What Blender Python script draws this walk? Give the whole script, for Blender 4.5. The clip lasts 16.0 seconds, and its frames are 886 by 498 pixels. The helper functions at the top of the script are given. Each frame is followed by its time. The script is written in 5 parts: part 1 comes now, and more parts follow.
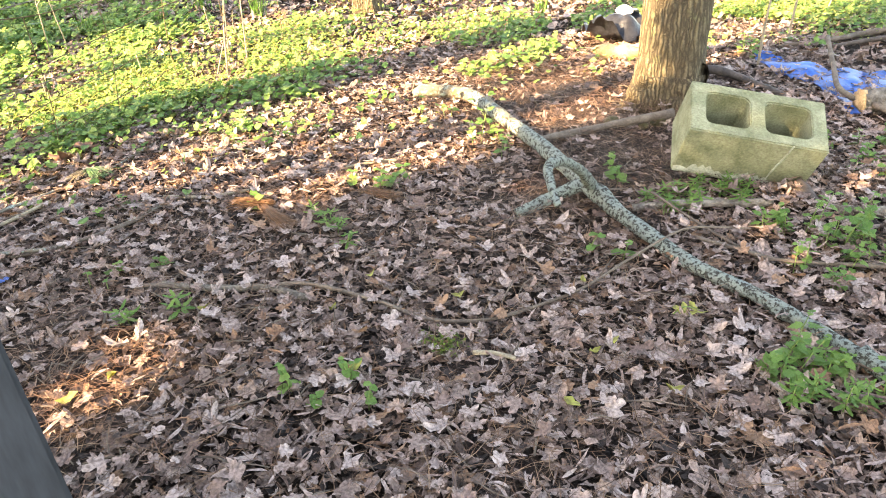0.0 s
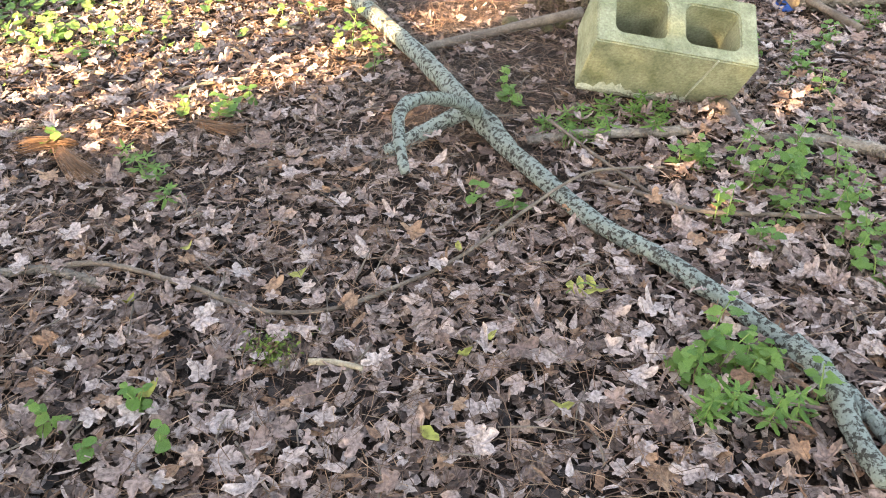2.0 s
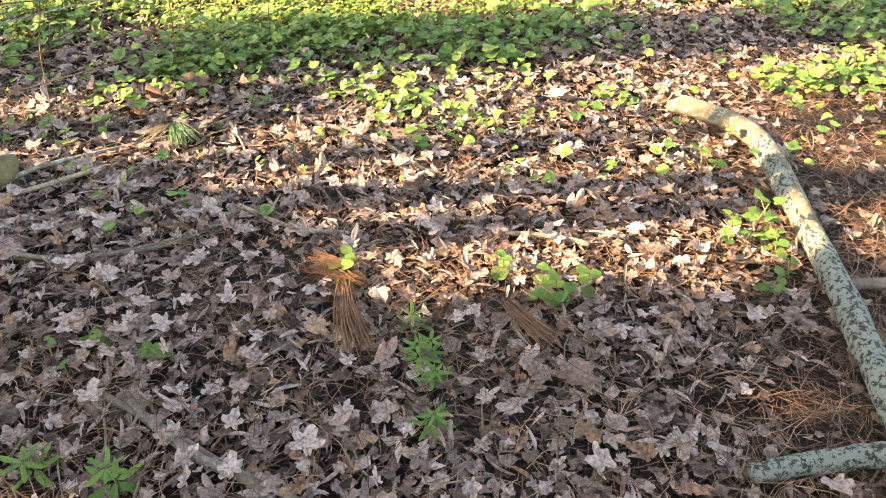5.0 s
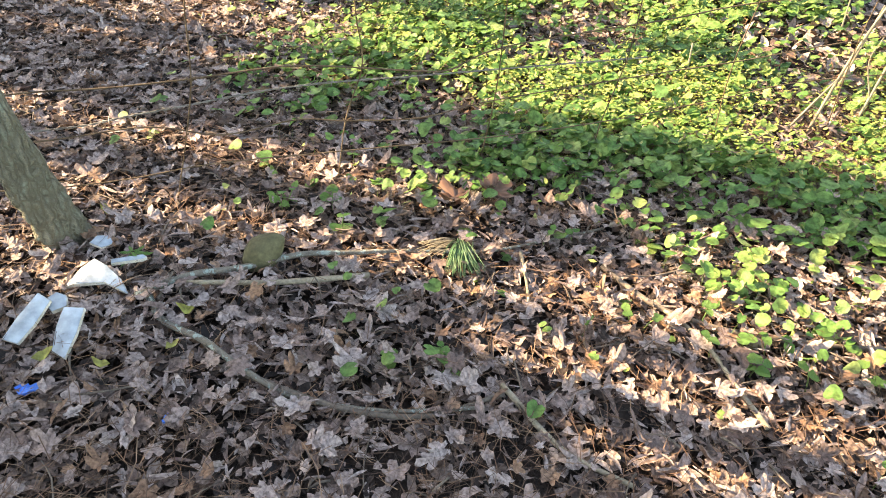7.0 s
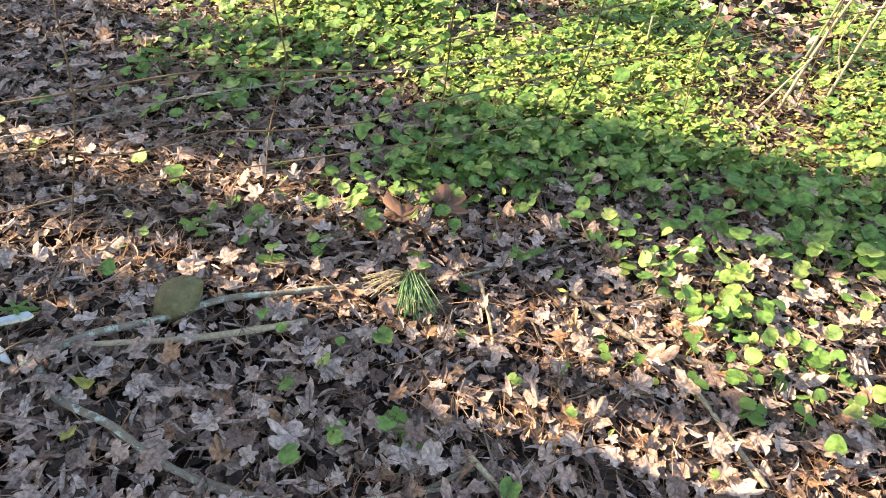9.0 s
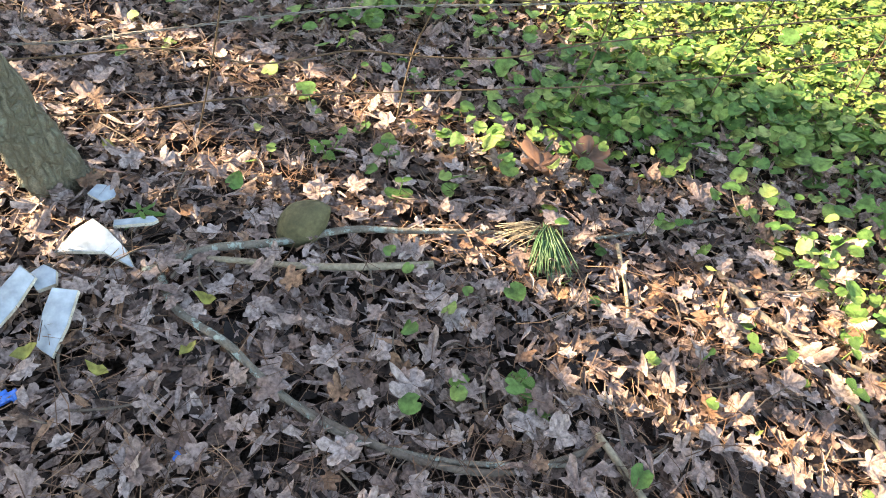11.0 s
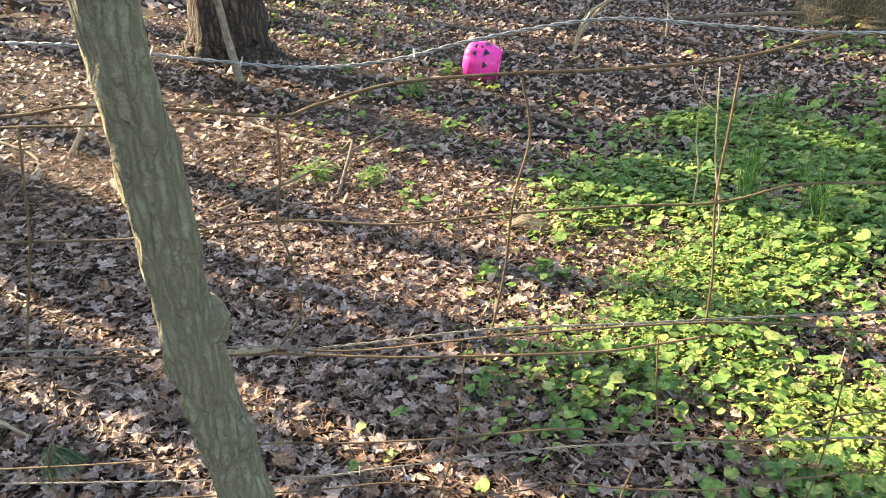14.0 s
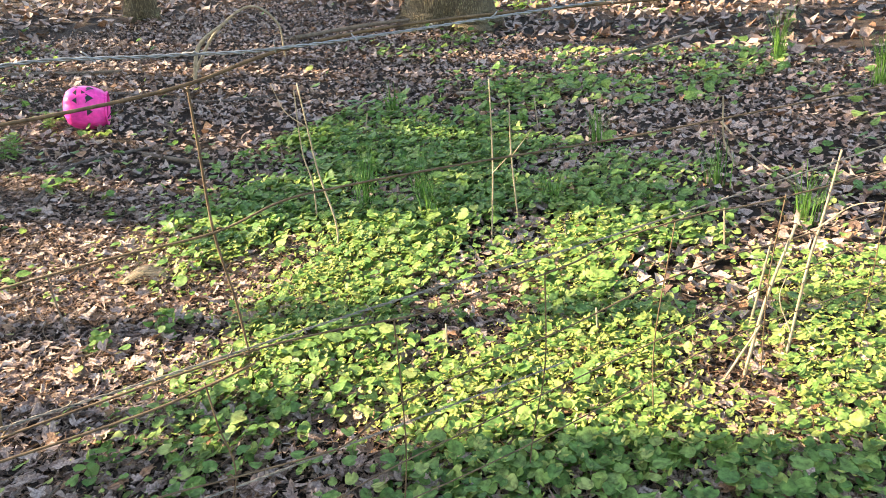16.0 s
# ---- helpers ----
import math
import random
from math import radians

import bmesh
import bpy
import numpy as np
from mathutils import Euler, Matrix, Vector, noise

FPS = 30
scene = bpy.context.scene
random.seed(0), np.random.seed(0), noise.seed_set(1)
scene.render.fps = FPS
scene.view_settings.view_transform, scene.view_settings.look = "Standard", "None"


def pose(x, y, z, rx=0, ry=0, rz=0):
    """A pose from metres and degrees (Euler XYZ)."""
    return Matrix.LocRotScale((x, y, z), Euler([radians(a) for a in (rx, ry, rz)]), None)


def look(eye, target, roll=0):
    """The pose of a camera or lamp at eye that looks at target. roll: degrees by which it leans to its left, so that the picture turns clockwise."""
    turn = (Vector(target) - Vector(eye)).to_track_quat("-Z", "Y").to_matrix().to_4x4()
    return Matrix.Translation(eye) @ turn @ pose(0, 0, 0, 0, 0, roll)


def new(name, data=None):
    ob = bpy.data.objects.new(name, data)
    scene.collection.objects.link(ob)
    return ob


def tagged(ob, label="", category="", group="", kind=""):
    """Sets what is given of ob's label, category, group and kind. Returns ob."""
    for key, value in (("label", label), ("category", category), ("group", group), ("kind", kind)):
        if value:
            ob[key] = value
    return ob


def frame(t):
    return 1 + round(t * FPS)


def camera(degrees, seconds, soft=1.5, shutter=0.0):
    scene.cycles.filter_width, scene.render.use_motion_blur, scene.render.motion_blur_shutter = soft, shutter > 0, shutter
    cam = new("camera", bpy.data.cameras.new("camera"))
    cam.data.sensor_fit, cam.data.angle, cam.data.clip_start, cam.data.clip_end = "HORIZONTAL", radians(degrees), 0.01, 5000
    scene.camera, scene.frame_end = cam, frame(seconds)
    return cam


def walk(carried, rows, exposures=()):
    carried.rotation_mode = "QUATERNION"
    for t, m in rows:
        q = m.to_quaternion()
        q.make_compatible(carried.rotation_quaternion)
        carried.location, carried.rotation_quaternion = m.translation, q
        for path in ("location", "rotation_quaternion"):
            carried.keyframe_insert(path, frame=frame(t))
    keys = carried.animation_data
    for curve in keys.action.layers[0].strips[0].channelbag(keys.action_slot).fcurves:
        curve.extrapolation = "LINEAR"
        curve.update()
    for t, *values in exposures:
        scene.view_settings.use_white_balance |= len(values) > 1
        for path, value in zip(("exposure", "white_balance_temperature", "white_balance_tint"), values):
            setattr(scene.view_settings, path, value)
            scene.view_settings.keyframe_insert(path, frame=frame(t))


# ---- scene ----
cam = camera(63.3, 16.0, soft=1.0)
PATH = [
    (0, (-0.104, -1.031, 1.012), (-0.004, 0.683, -0.015), -3.1),
    (0.5, (-0.099, -0.894, 1.042), (0.137, 0.805, 0.013), -3.8),
    (1, (-0.049, -0.762, 1.025), (0.253, 0.896, -0.051), -3.2),
    (1.5, (0.049, -0.682, 0.962), (0.333, 0.901, -0.226), -1.9),
    (2, (0.107, -0.642, 0.927), (0.366, 0.864, -0.364), -1.3),
    (2.5, (0.135, -0.628, 0.919), (0.37, 0.831, -0.428), -0.9),
    (3, (0.151, -0.589, 0.928), (0.352, 0.864, -0.431), -1.1),
    (3.5, (0.086, -0.444, 0.971), (0.204, 1.041, -0.364), -0.6),
    (4, (-0.025, -0.254, 1.005), (-0.072, 1.265, -0.295), 0.7),
    (4.5, (-0.041, -0.074, 0.987), (-0.316, 1.44, -0.29), 1.3),
    (5, (-0.031, 0.049, 0.978), (-0.518, 1.493, -0.317), 1.6),
    (5.2, (-0.071, 0.079, 0.984), (-0.639, 1.48, -0.325), 1.3),
    (7.3, (-0.442, 0.47, 0.981), (-1.487, 1.602, -0.294), 4.6),
    (7.5, (-0.465, 0.499, 0.985), (-1.458, 1.674, -0.293), 4.9),
    (8, (-0.533, 0.549, 1.007), (-1.402, 1.814, -0.275), 5.1),
    (8.5, (-0.559, 0.582, 1.002), (-1.378, 1.86, -0.3), 5.6),
    (9, (-0.603, 0.59, 0.972), (-1.429, 1.778, -0.409), 7.1),
    (9.2, (-0.651, 0.586, 0.943), (-1.474, 1.73, -0.477), 7.7),
    (11.3, (-0.745, 0.564, 0.901), (-1.639, 1.543, -0.596), 9.8),
    (11.5, (-0.761, 0.565, 0.947), (-1.752, 1.554, -0.481), 8.1),
    (11.8, (-0.777, 0.558, 1.013), (-1.938, 1.562, -0.269), 5.9),
    (12, (-0.82, 0.535, 1.032), (-2.075, 1.542, -0.155), 5.3),
    (12.2, (-0.862, 0.493, 1.063), (-2.18, 1.497, -0.057), 6.2),
    (12.5, (-0.846, 0.474, 1.088), (-2.3, 1.403, 0.075), 3.6),
    (13, (-0.858, 0.431, 1.104), (-2.422, 1.277, 0.188), 2.4),
    (13.5, (-0.85, 0.442, 1.107), (-2.439, 1.293, 0.24), 1.1),
    (14, (-0.83, 0.487, 1.113), (-2.381, 1.434, 0.278), -0.1),
    (14.5, (-0.799, 0.546, 1.113), (-2.264, 1.636, 0.297), -1.3),
    (15, (-0.766, 0.592, 1.104), (-2.088, 1.858, 0.299), -1.9),
    (15.5, (-0.733, 0.624, 1.12), (-1.889, 2.041, 0.309), -3.0),
    (16, (-0.663, 0.73, 1.107), (-1.673, 2.257, 0.301), -3.5),
]
EXPOSURES = [(0, 3.55, 9000, 14), (1.2, 3.42, 9000, 14), (3, 3.78, 8700, 13), (5, 3.15, 9000, 13), (7.5, 2.84, 7700, 8), (9, 2.7, 7500, 8), (11.4, 2.92, 7600, 8), (12, 2.72, 7600, 7), (14, 2.72, 7700, 7), (16, 2.78, 7600, 8)]
walk(cam, [(t, look(eye, target, roll)) for t, eye, target, roll in PATH], EXPOSURES)

# ---------------------------------------------------------------- light
SUN_FROM = radians(209.0)          # the light comes from here, seen from above
SUN_UP = radians(28.0)
world = bpy.data.worlds.new("woodland_sky")
scene.world = world
world.use_nodes = True
wn = world.node_tree.nodes
sky = wn.new("ShaderNodeTexSky")
sky.sky_type = "NISHITA"
sky.sun_disc = False
sky.sun_elevation = SUN_UP
sky.sun_rotation = math.pi / 2 - SUN_FROM
wn["Background"].inputs["Strength"].default_value = 0.12
world.node_tree.links.new(sky.outputs[0], wn["Background"].inputs[0])
sun_data = bpy.data.lights.new("sun", "SUN")
sun_data.energy, sun_data.angle, sun_data.color = 4.3, radians(0.42), (1.0, 0.86, 0.66)
sun = new("sun", sun_data)
sun_dir = Vector((math.cos(SUN_FROM) * math.cos(SUN_UP), math.sin(SUN_FROM) * math.cos(SUN_UP), math.sin(SUN_UP)))
sun.rotation_euler = sun_dir.to_track_quat("Z", "Y").to_euler()


# ---------------------------------------------------------------- materials
def hexless(c):
    return (c[0], c[1], c[2], 1.0)


def base(name, rough=0.8, metal=0.0):
    m = bpy.data.materials.new(name)
    m.use_nodes = True
    n, l = m.node_tree.nodes, m.node_tree.links
    b = n["Principled BSDF"]
    b.inputs["Roughness"].default_value, b.inputs["Metallic"].default_value = rough, metal
    b.inputs["Specular IOR Level"].default_value = 0.3
    return m, n, l, b


def ramp(n, stops):
    r = n.new("ShaderNodeValToRGB")
    while len(r.color_ramp.elements) < len(stops):
        r.color_ramp.elements.new(0.5)
    for e, (p, c) in zip(r.color_ramp.elements, stops):
        e.position, e.color = p, hexless(c)
    return r


def tex(n, l, scale, detail=4.0, rough=0.6, stretch=None, dist=0.0):
    c = n.new("ShaderNodeTexCoord")
    t = n.new("ShaderNodeTexNoise")
    t.inputs["Scale"].default_value, t.inputs["Detail"].default_value = scale, detail
    t.inputs["Roughness"].default_value, t.inputs["Distortion"].default_value = rough, dist
    if stretch:
        mp = n.new("ShaderNodeMapping")
        mp.inputs["Scale"].default_value = stretch
        l.new(c.outputs["Object"], mp.inputs[0])
        l.new(mp.outputs[0], t.inputs["Vector"])
    else:
        l.new(c.outputs["Object"], t.inputs["Vector"])
    return t


def bump(n, l, b, src, strength=0.5, distance=0.01):
    u = n.new("ShaderNodeBump")
    u.inputs["Strength"].default_value, u.inputs["Distance"].default_value = strength, distance
    l.new(src, u.inputs["Height"])
    l.new(u.outputs[0], b.inputs["Normal"])


def mixc(n, l, fac, a, b, mode="MIX"):
    x = n.new("ShaderNodeMix")
    x.data_type, x.blend_type = "RGBA", mode
    for sock, v in ((x.inputs[0], fac), (x.inputs[6], a), (x.inputs[7], b)):
        if isinstance(v, (int, float)):
            sock.default_value = v
        elif isinstance(v, tuple):
            sock.default_value = hexless(v)
        else:
            l.new(v, sock)
    return x.outputs[2]


def noisy(name, dark, light, scale, rough=0.8, fine=0.0, relief=0.4, dist=0.005, stretch=None, lo=0.3, hi=0.7, metal=0.0):
    """Colour from two sizes of noise, with relief."""
    m, n, l, b = base(name, rough, metal)
    t = tex(n, l, scale, 6, 0.65, stretch)
    r = ramp(n, ((lo, dark), (hi, light)))
    l.new(t.outputs[0], r.inputs[0])
    t2 = tex(n, l, scale * 7 if not fine else fine, 3, 0.6, stretch)
    r2 = ramp(n, ((0.3, (0.6, 0.6, 0.6)), (0.7, (1.25, 1.25, 1.25))))
    l.new(t2.outputs[0], r2.inputs[0])
    l.new(mixc(n, l, 0.7, r.outputs[0], r2.outputs[0], "MULTIPLY"), b.inputs["Base Color"])
    bump(n, l, b, t2.outputs[0], relief, dist)
    return m


def leafy(name, stops, vein=60.0, through_light=0.0, rough=0.65, per_object=False):
    """Leaves: a colour of its own for each leaf, blotches on it, light let through."""
    m, n, l, b = base(name, rough)
    if per_object:
        o = n.new("ShaderNodeObjectInfo").outputs["Random"]
    else:
        o = n.new("ShaderNodeNewGeometry").outputs["Random Per Island"]
    r = ramp(n, stops)
    l.new(o, r.inputs[0])
    t = tex(n, l, vein, 3, 0.6)
    r2 = ramp(n, ((0.34, (0.36, 0.33, 0.31)), (0.64, (1.3, 1.3, 1.3))))
    l.new(t.outputs[0], r2.inputs[0])
    col = mixc(n, l, 0.8, r.outputs[0], r2.outputs[0], "MULTIPLY")
    l.new(col, b.inputs["Base Color"])
    bump(n, l, b, t.outputs[0], 0.6, 0.004)
    if through_light:
        tr = n.new("ShaderNodeBsdfTranslucent")
        l.new(col, tr.inputs[0])
        mx = n.new("ShaderNodeMixShader")
        mx.inputs[0].default_value = through_light
        l.new(b.outputs[0], mx.inputs[1])
        l.new(tr.outputs[0], mx.inputs[2])
        l.new(mx.outputs[0], n["Material Output"].inputs[0])
    return m


def bark(name, dark, light, lichen=None, amount=0.5, ridge=22.0, flat=0.25, deep=0.02, lichen_scale=14.0, lichen2=None, plates=True):
    """Bark in plates with furrows between, and lichen patches where wanted."""
    m, n, l, b = base(name, 0.9)
    c = n.new("ShaderNodeTexCoord")
    wob = tex(n, l, ridge * 0.5, 3)
    add = n.new("ShaderNodeVectorMath")
    add.operation = "MULTIPLY_ADD"
    add.inputs[1].default_value = (1.2 / ridge, 1.2 / ridge, 4.0 / ridge)
    l.new(wob.outputs["Color"], add.inputs[0])
    l.new(c.outputs["Object"], add.inputs[2])
    mp = n.new("ShaderNodeMapping")
    mp.inputs["Scale"].default_value = (1, 1, flat)
    l.new(add.outputs[0], mp.inputs[0])
    vo = n.new("ShaderNodeTexVoronoi")
    vo.feature = "DISTANCE_TO_EDGE"
    vo.inputs["Scale"].default_value = ridge
    l.new(mp.outputs[0], vo.inputs["Vector"])
    t = tex(n, l, ridge * 0.8, 5, 0.65, (1, 1, max(flat, 0.5)))
    fur = ramp(n, ((0.0, (0.0, 0.0, 0.0)), (0.3, (1, 1, 1))))
    l.new(vo.outputs["Distance"], fur.inputs[0])
    r = ramp(n, ((0.3, tuple(0.45 * a + 0.55 * d for a, d in zip(light, dark))), (0.68, light)))
    l.new(t.outputs[0], r.inputs[0])
    t2 = tex(n, l, ridge * 5, 4, 0.7)
    r2 = ramp(n, ((0.3, (0.6, 0.6, 0.6)), (0.7, (1.25, 1.25, 1.25))))
    l.new(t2.outputs[0], r2.inputs[0])
    col = mixc(n, l, 0.8, r.outputs[0], r2.outputs[0], "MULTIPLY")
    if lichen:
        t3 = tex(n, l, lichen_scale, 8, 0.72)
        r3 = ramp(n, ((amount, (0, 0, 0)), (amount + 0.05, (1, 1, 1))))
        l.new(t3.outputs[0], r3.inputs[0])
        lc = mixc(n, l, t2.outputs[0], lichen, lichen2 or tuple(1.25 * a for a in lichen))
        col = mixc(n, l, r3.outputs[0], col, lc)
    if plates:
        col = mixc(n, l, fur.outputs[0], dark, col)
        h = mixc(n, l, 0.35, fur.outputs[0], t2.outputs[0])
    else:
        h = t2.outputs[0]
    l.new(col, b.inputs["Base Color"])
    bump(n, l, b, h, 1.0, deep)
    return m


M_SOIL = noisy("forest_soil", (0.012, 0.007, 0.005), (0.06, 0.035, 0.024), 26.0, 0.95, 240.0, 1.0, 0.02)
M_LITTER = leafy("dry_leaf", ((0.0, (0.12, 0.073, 0.056)), (0.2, (0.26, 0.175, 0.143)), (0.55, (0.355, 0.26, 0.22)), (0.87, (0.40, 0.312, 0.275)), (0.90, (0.30, 0.17, 0.10)), (1.0, (0.20, 0.105, 0.062))), 150.0, 0.08, 0.6)
# scraps under the loose leaves; shade of the gaps is put into their colour
M_SCRAPS = leafy("gap_shade_scrap", ((0.0, (0.012, 0.0075, 0.006)), (0.32, (0.045, 0.028, 0.021)), (0.65, (0.185, 0.122, 0.095)), (0.94, (0.34, 0.25, 0.21)), (1.0, (0.20, 0.105, 0.06))), 170.0, 0.05, 0.75)
M_NEEDLE = leafy("pine_needle", ((0.0, (0.07, 0.036, 0.022)), (0.7, (0.17, 0.088, 0.048)), (1.0, (0.30, 0.185, 0.11))), 20.0, 0.0, 0.55)
M_GREEN = leafy("herb_leaf", ((0.0, (0.10, 0.205, 0.052)), (0.5, (0.16, 0.275, 0.07)), (0.85, (0.235, 0.335, 0.09)), (1.0, (0.34, 0.40, 0.13))), 70.0, 0.45, 0.5)
# fine herb of the sunlit bands; sunlight is put into its pale colour
M_FINE_LIT = leafy("fine_herb_lit", ((0.0, (0.23, 0.30, 0.065)), (0.6, (0.36, 0.39, 0.10)), (1.0, (0.48, 0.46, 0.17))), 70.0, 0.42, 0.55)
M_NETTLE = leafy("plant_leaf", ((0.0, (0.12, 0.255, 0.06)), (1.0, (0.23, 0.38, 0.09))), 80.0, 0.45, 0.5, True)
M_STEM = noisy("green_stem", (0.10, 0.17, 0.04), (0.18, 0.25, 0.07), 30.0, 0.6)
M_YELLOW = leafy("yellow_leaf", ((0.0, (0.27, 0.26, 0.05)), (1.0, (0.40, 0.37, 0.10))), 60.0, 0.3, 0.55, True)
M_GRASS = leafy("grass_blade", ((0.0, (0.06, 0.15, 0.025)), (1.0, (0.15, 0.28, 0.06))), 30.0, 0.3, 0.5)
M_TUFT = leafy("green_needle", ((0.0, (0.03, 0.075, 0.03)), (0.7, (0.075, 0.14, 0.055)), (1.0, (0.16, 0.24, 0.12))), 30.0, 0.15, 0.45)
M_FROND = leafy("pine_frond", ((0.0, (0.03, 0.09, 0.03)), (1.0, (0.07, 0.15, 0.05))), 30.0, 0.1, 0.6)
M_TRUNK = bark("oak_bark", (0.075, 0.056, 0.034), (0.285, 0.222, 0.13), (0.28, 0.26, 0.13), 0.58, 64.0, 0.11, 0.025, 9.0)
M_PALE = bark("sapling_bark", (0.20, 0.178, 0.122), (0.34, 0.31, 0.222), (0.25, 0.26, 0.175), 0.52, 85.0, 0.14, 0.02, 30.0, (0.40, 0.40, 0.30))
M_DARKBARK = bark("pine_bark", (0.018, 0.013, 0.011), (0.13, 0.09, 0.068), None, 0.5, 24.0, 0.25, 0.03)
M_LOG = bark("lichen_bark", (0.02, 0.02, 0.018), (0.075, 0.07, 0.058), (0.17, 0.205, 0.175), 0.452, 60.0, 1.0, 0.012, 100.0, (0.40, 0.44, 0.385), False)
M_LOGEND = bark("weathered_bark", (0.07, 0.055, 0.04), (0.21, 0.17, 0.115), (0.22, 0.245, 0.19), 0.53, 40.0, 1.0, 0.006, 55.0, (0.33, 0.34, 0.27), False)
M_TWIG = noisy("twig_bark", (0.07, 0.05, 0.038), (0.20, 0.155, 0.118), 25.0, 0.85)
M_PALETWIG = noisy("bare_twig", (0.19, 0.145, 0.095), (0.38, 0.31, 0.215), 30.0, 0.8)
M_DARKTWIG = noisy("damp_branch", (0.04, 0.032, 0.028), (0.13, 0.10, 0.085), 20.0, 0.85)
M_GREYTWIG = bark("lichen_twig", (0.09, 0.075, 0.06), (0.24, 0.20, 0.155), (0.28, 0.32, 0.27), 0.53, 60.0, 1.0, 0.004, 60.0, (0.4, 0.44, 0.38), False)
M_CUT = noisy("cut_wood", (0.36, 0.19, 0.08), (0.62, 0.42, 0.22), 20.0, 0.8)
M_ROTTEN = noisy("rotten_wood", (0.09, 0.07, 0.054), (0.33, 0.275, 0.22), 22.0, 0.9, 110.0, 1.0, 0.012)
M_BLOCK = noisy("concrete", (0.145, 0.15, 0.08), (0.285, 0.285, 0.18), 11.0, 0.95, 170.0, 0.8, 0.004, None, 0.34, 0.64)
M_MORTAR = noisy("mortar", (0.28, 0.285, 0.20), (0.44, 0.44, 0.34), 25.0, 0.95, 150.0, 0.8, 0.005)
M_TARP = noisy("blue_tarp", (0.006, 0.055, 0.25), (0.018, 0.125, 0.43), 14.0, 0.45, 60.0, 0.3, 0.004)
M_BLACKBAG = noisy("black_plastic", (0.008, 0.008, 0.010), (0.03, 0.03, 0.035), 12.0, 0.35)
M_WHITEBAG = noisy("white_plastic", (0.62, 0.63, 0.66), (0.8, 0.8, 0.8), 15.0, 0.4)
M_WIRE = noisy("rusty_wire", (0.05, 0.03, 0.018), (0.19, 0.125, 0.07), 40.0, 0.75, 0, 0.5, 0.002, None, 0.3, 0.7, 0.2)
M_GALV = noisy("galvanised_wire", (0.17, 0.17, 0.175), (0.36, 0.36, 0.36), 40.0, 0.5, 0, 0.5, 0.002, None, 0.3, 0.7, 0.6)
M_CERAMIC = noisy("white_ceramic", (0.29, 0.325, 0.355), (0.46, 0.49, 0.51), 25.0, 0.2, 40.0, 0.05, 0.001)
M_BREAK = noisy("ceramic_break", (0.55, 0.47, 0.36), (0.72, 0.66, 0.56), 40.0, 0.9)
M_STONE = noisy("field_stone", (0.05, 0.045, 0.022), (0.15, 0.132, 0.065), 18.0, 0.85)
M_BROWNLEAF = leafy("brown_leaf", ((0.0, (0.11, 0.055, 0.034)), (1.0, (0.16, 0.082, 0.05))), 25.0, 0.1, 0.6, True)
M_PINK = noisy("pink_plastic", (0.70, 0.035, 0.27), (0.80, 0.06, 0.36), 6.0, 0.38, 30.0, 0.06, 0.001)
M_FACE = noisy("pail_black", (0.012, 0.01, 0.012), (0.03, 0.025, 0.03), 10.0, 0.5)
M_POST = noisy("dark_post", (0.018, 0.021, 0.026), (0.045, 0.05, 0.058), 6.0, 0.75, 80.0, 0.4, 0.003, (1, 1, 0.15))
M_BLUEBIT = noisy("blue_film", (0.02, 0.12, 0.55), (0.05, 0.25, 0.75), 30.0, 0.4)
M_FAN = leafy("dead_needle", ((0.0, (0.085, 0.04, 0.02)), (1.0, (0.21, 0.105, 0.05))), 20.0, 0.0, 0.6)
M_MOSS = leafy("moss", ((0.0, (0.05, 0.085, 0.015)), (1.0, (0.13, 0.16, 0.03))), 60.0, 0.1, 0.9)


# ---------------------------------------------------------------- builders
def soft(v):
    return np.log1p(np.exp(4 * v)) / 4


def lie(x, y):
    """Height of the ground: nearly level, rising gently towards the back of the wood."""
    x, y = np.asarray(x, float), np.asarray(y, float)
    return 0.10 * soft(np.minimum(-x - 3.2, 20)) + 0.03 * soft(np.minimum(y - 4, 20))


def gz(x, y):
    return float(lie(x, y))


def mesh_of(name, verts, faces, mat, smooth=True):
    """verts n x 3 and faces m x 3 or m x 4, as arrays."""
    me = bpy.data.meshes.new(name)
    verts, faces = np.asarray(verts, np.float32), np.asarray(faces, np.int32)
    me.vertices.add(len(verts))
    me.vertices.foreach_set("co", verts.ravel())
    k = faces.shape[1]
    me.loops.add(faces.size)
    me.loops.foreach_set("vertex_index", faces.ravel())
    me.polygons.add(len(faces))
    me.polygons.foreach_set("loop_start", np.arange(0, faces.size, k, dtype=np.int32))
    me.polygons.foreach_set("use_smooth", np.full(len(faces), smooth))
    me.update(calc_edges=True)
    me.validate()
    me.materials.append(mat)
    return me


def bm_mesh(name, bm, mat, smooth=True):
    me = bpy.data.meshes.new(name)
    bm.to_mesh(me)
    bm.free()
    for p in me.polygons:
        p.use_smooth = smooth
    me.materials.append(mat)
    return me


def thing(name, label, category, at=(0, 0, 0), data=None, group="", kind=""):
    ob = new(name, data)
    ob.location = at
    return tagged(ob, label, category, group, kind)


def part(name, me, parent, label="", at=None):
    ob = new(name, me)
    ob.parent = parent
    if at is not None:
        ob.matrix_basis = at
    if label:
        tagged(ob, label)
    return ob


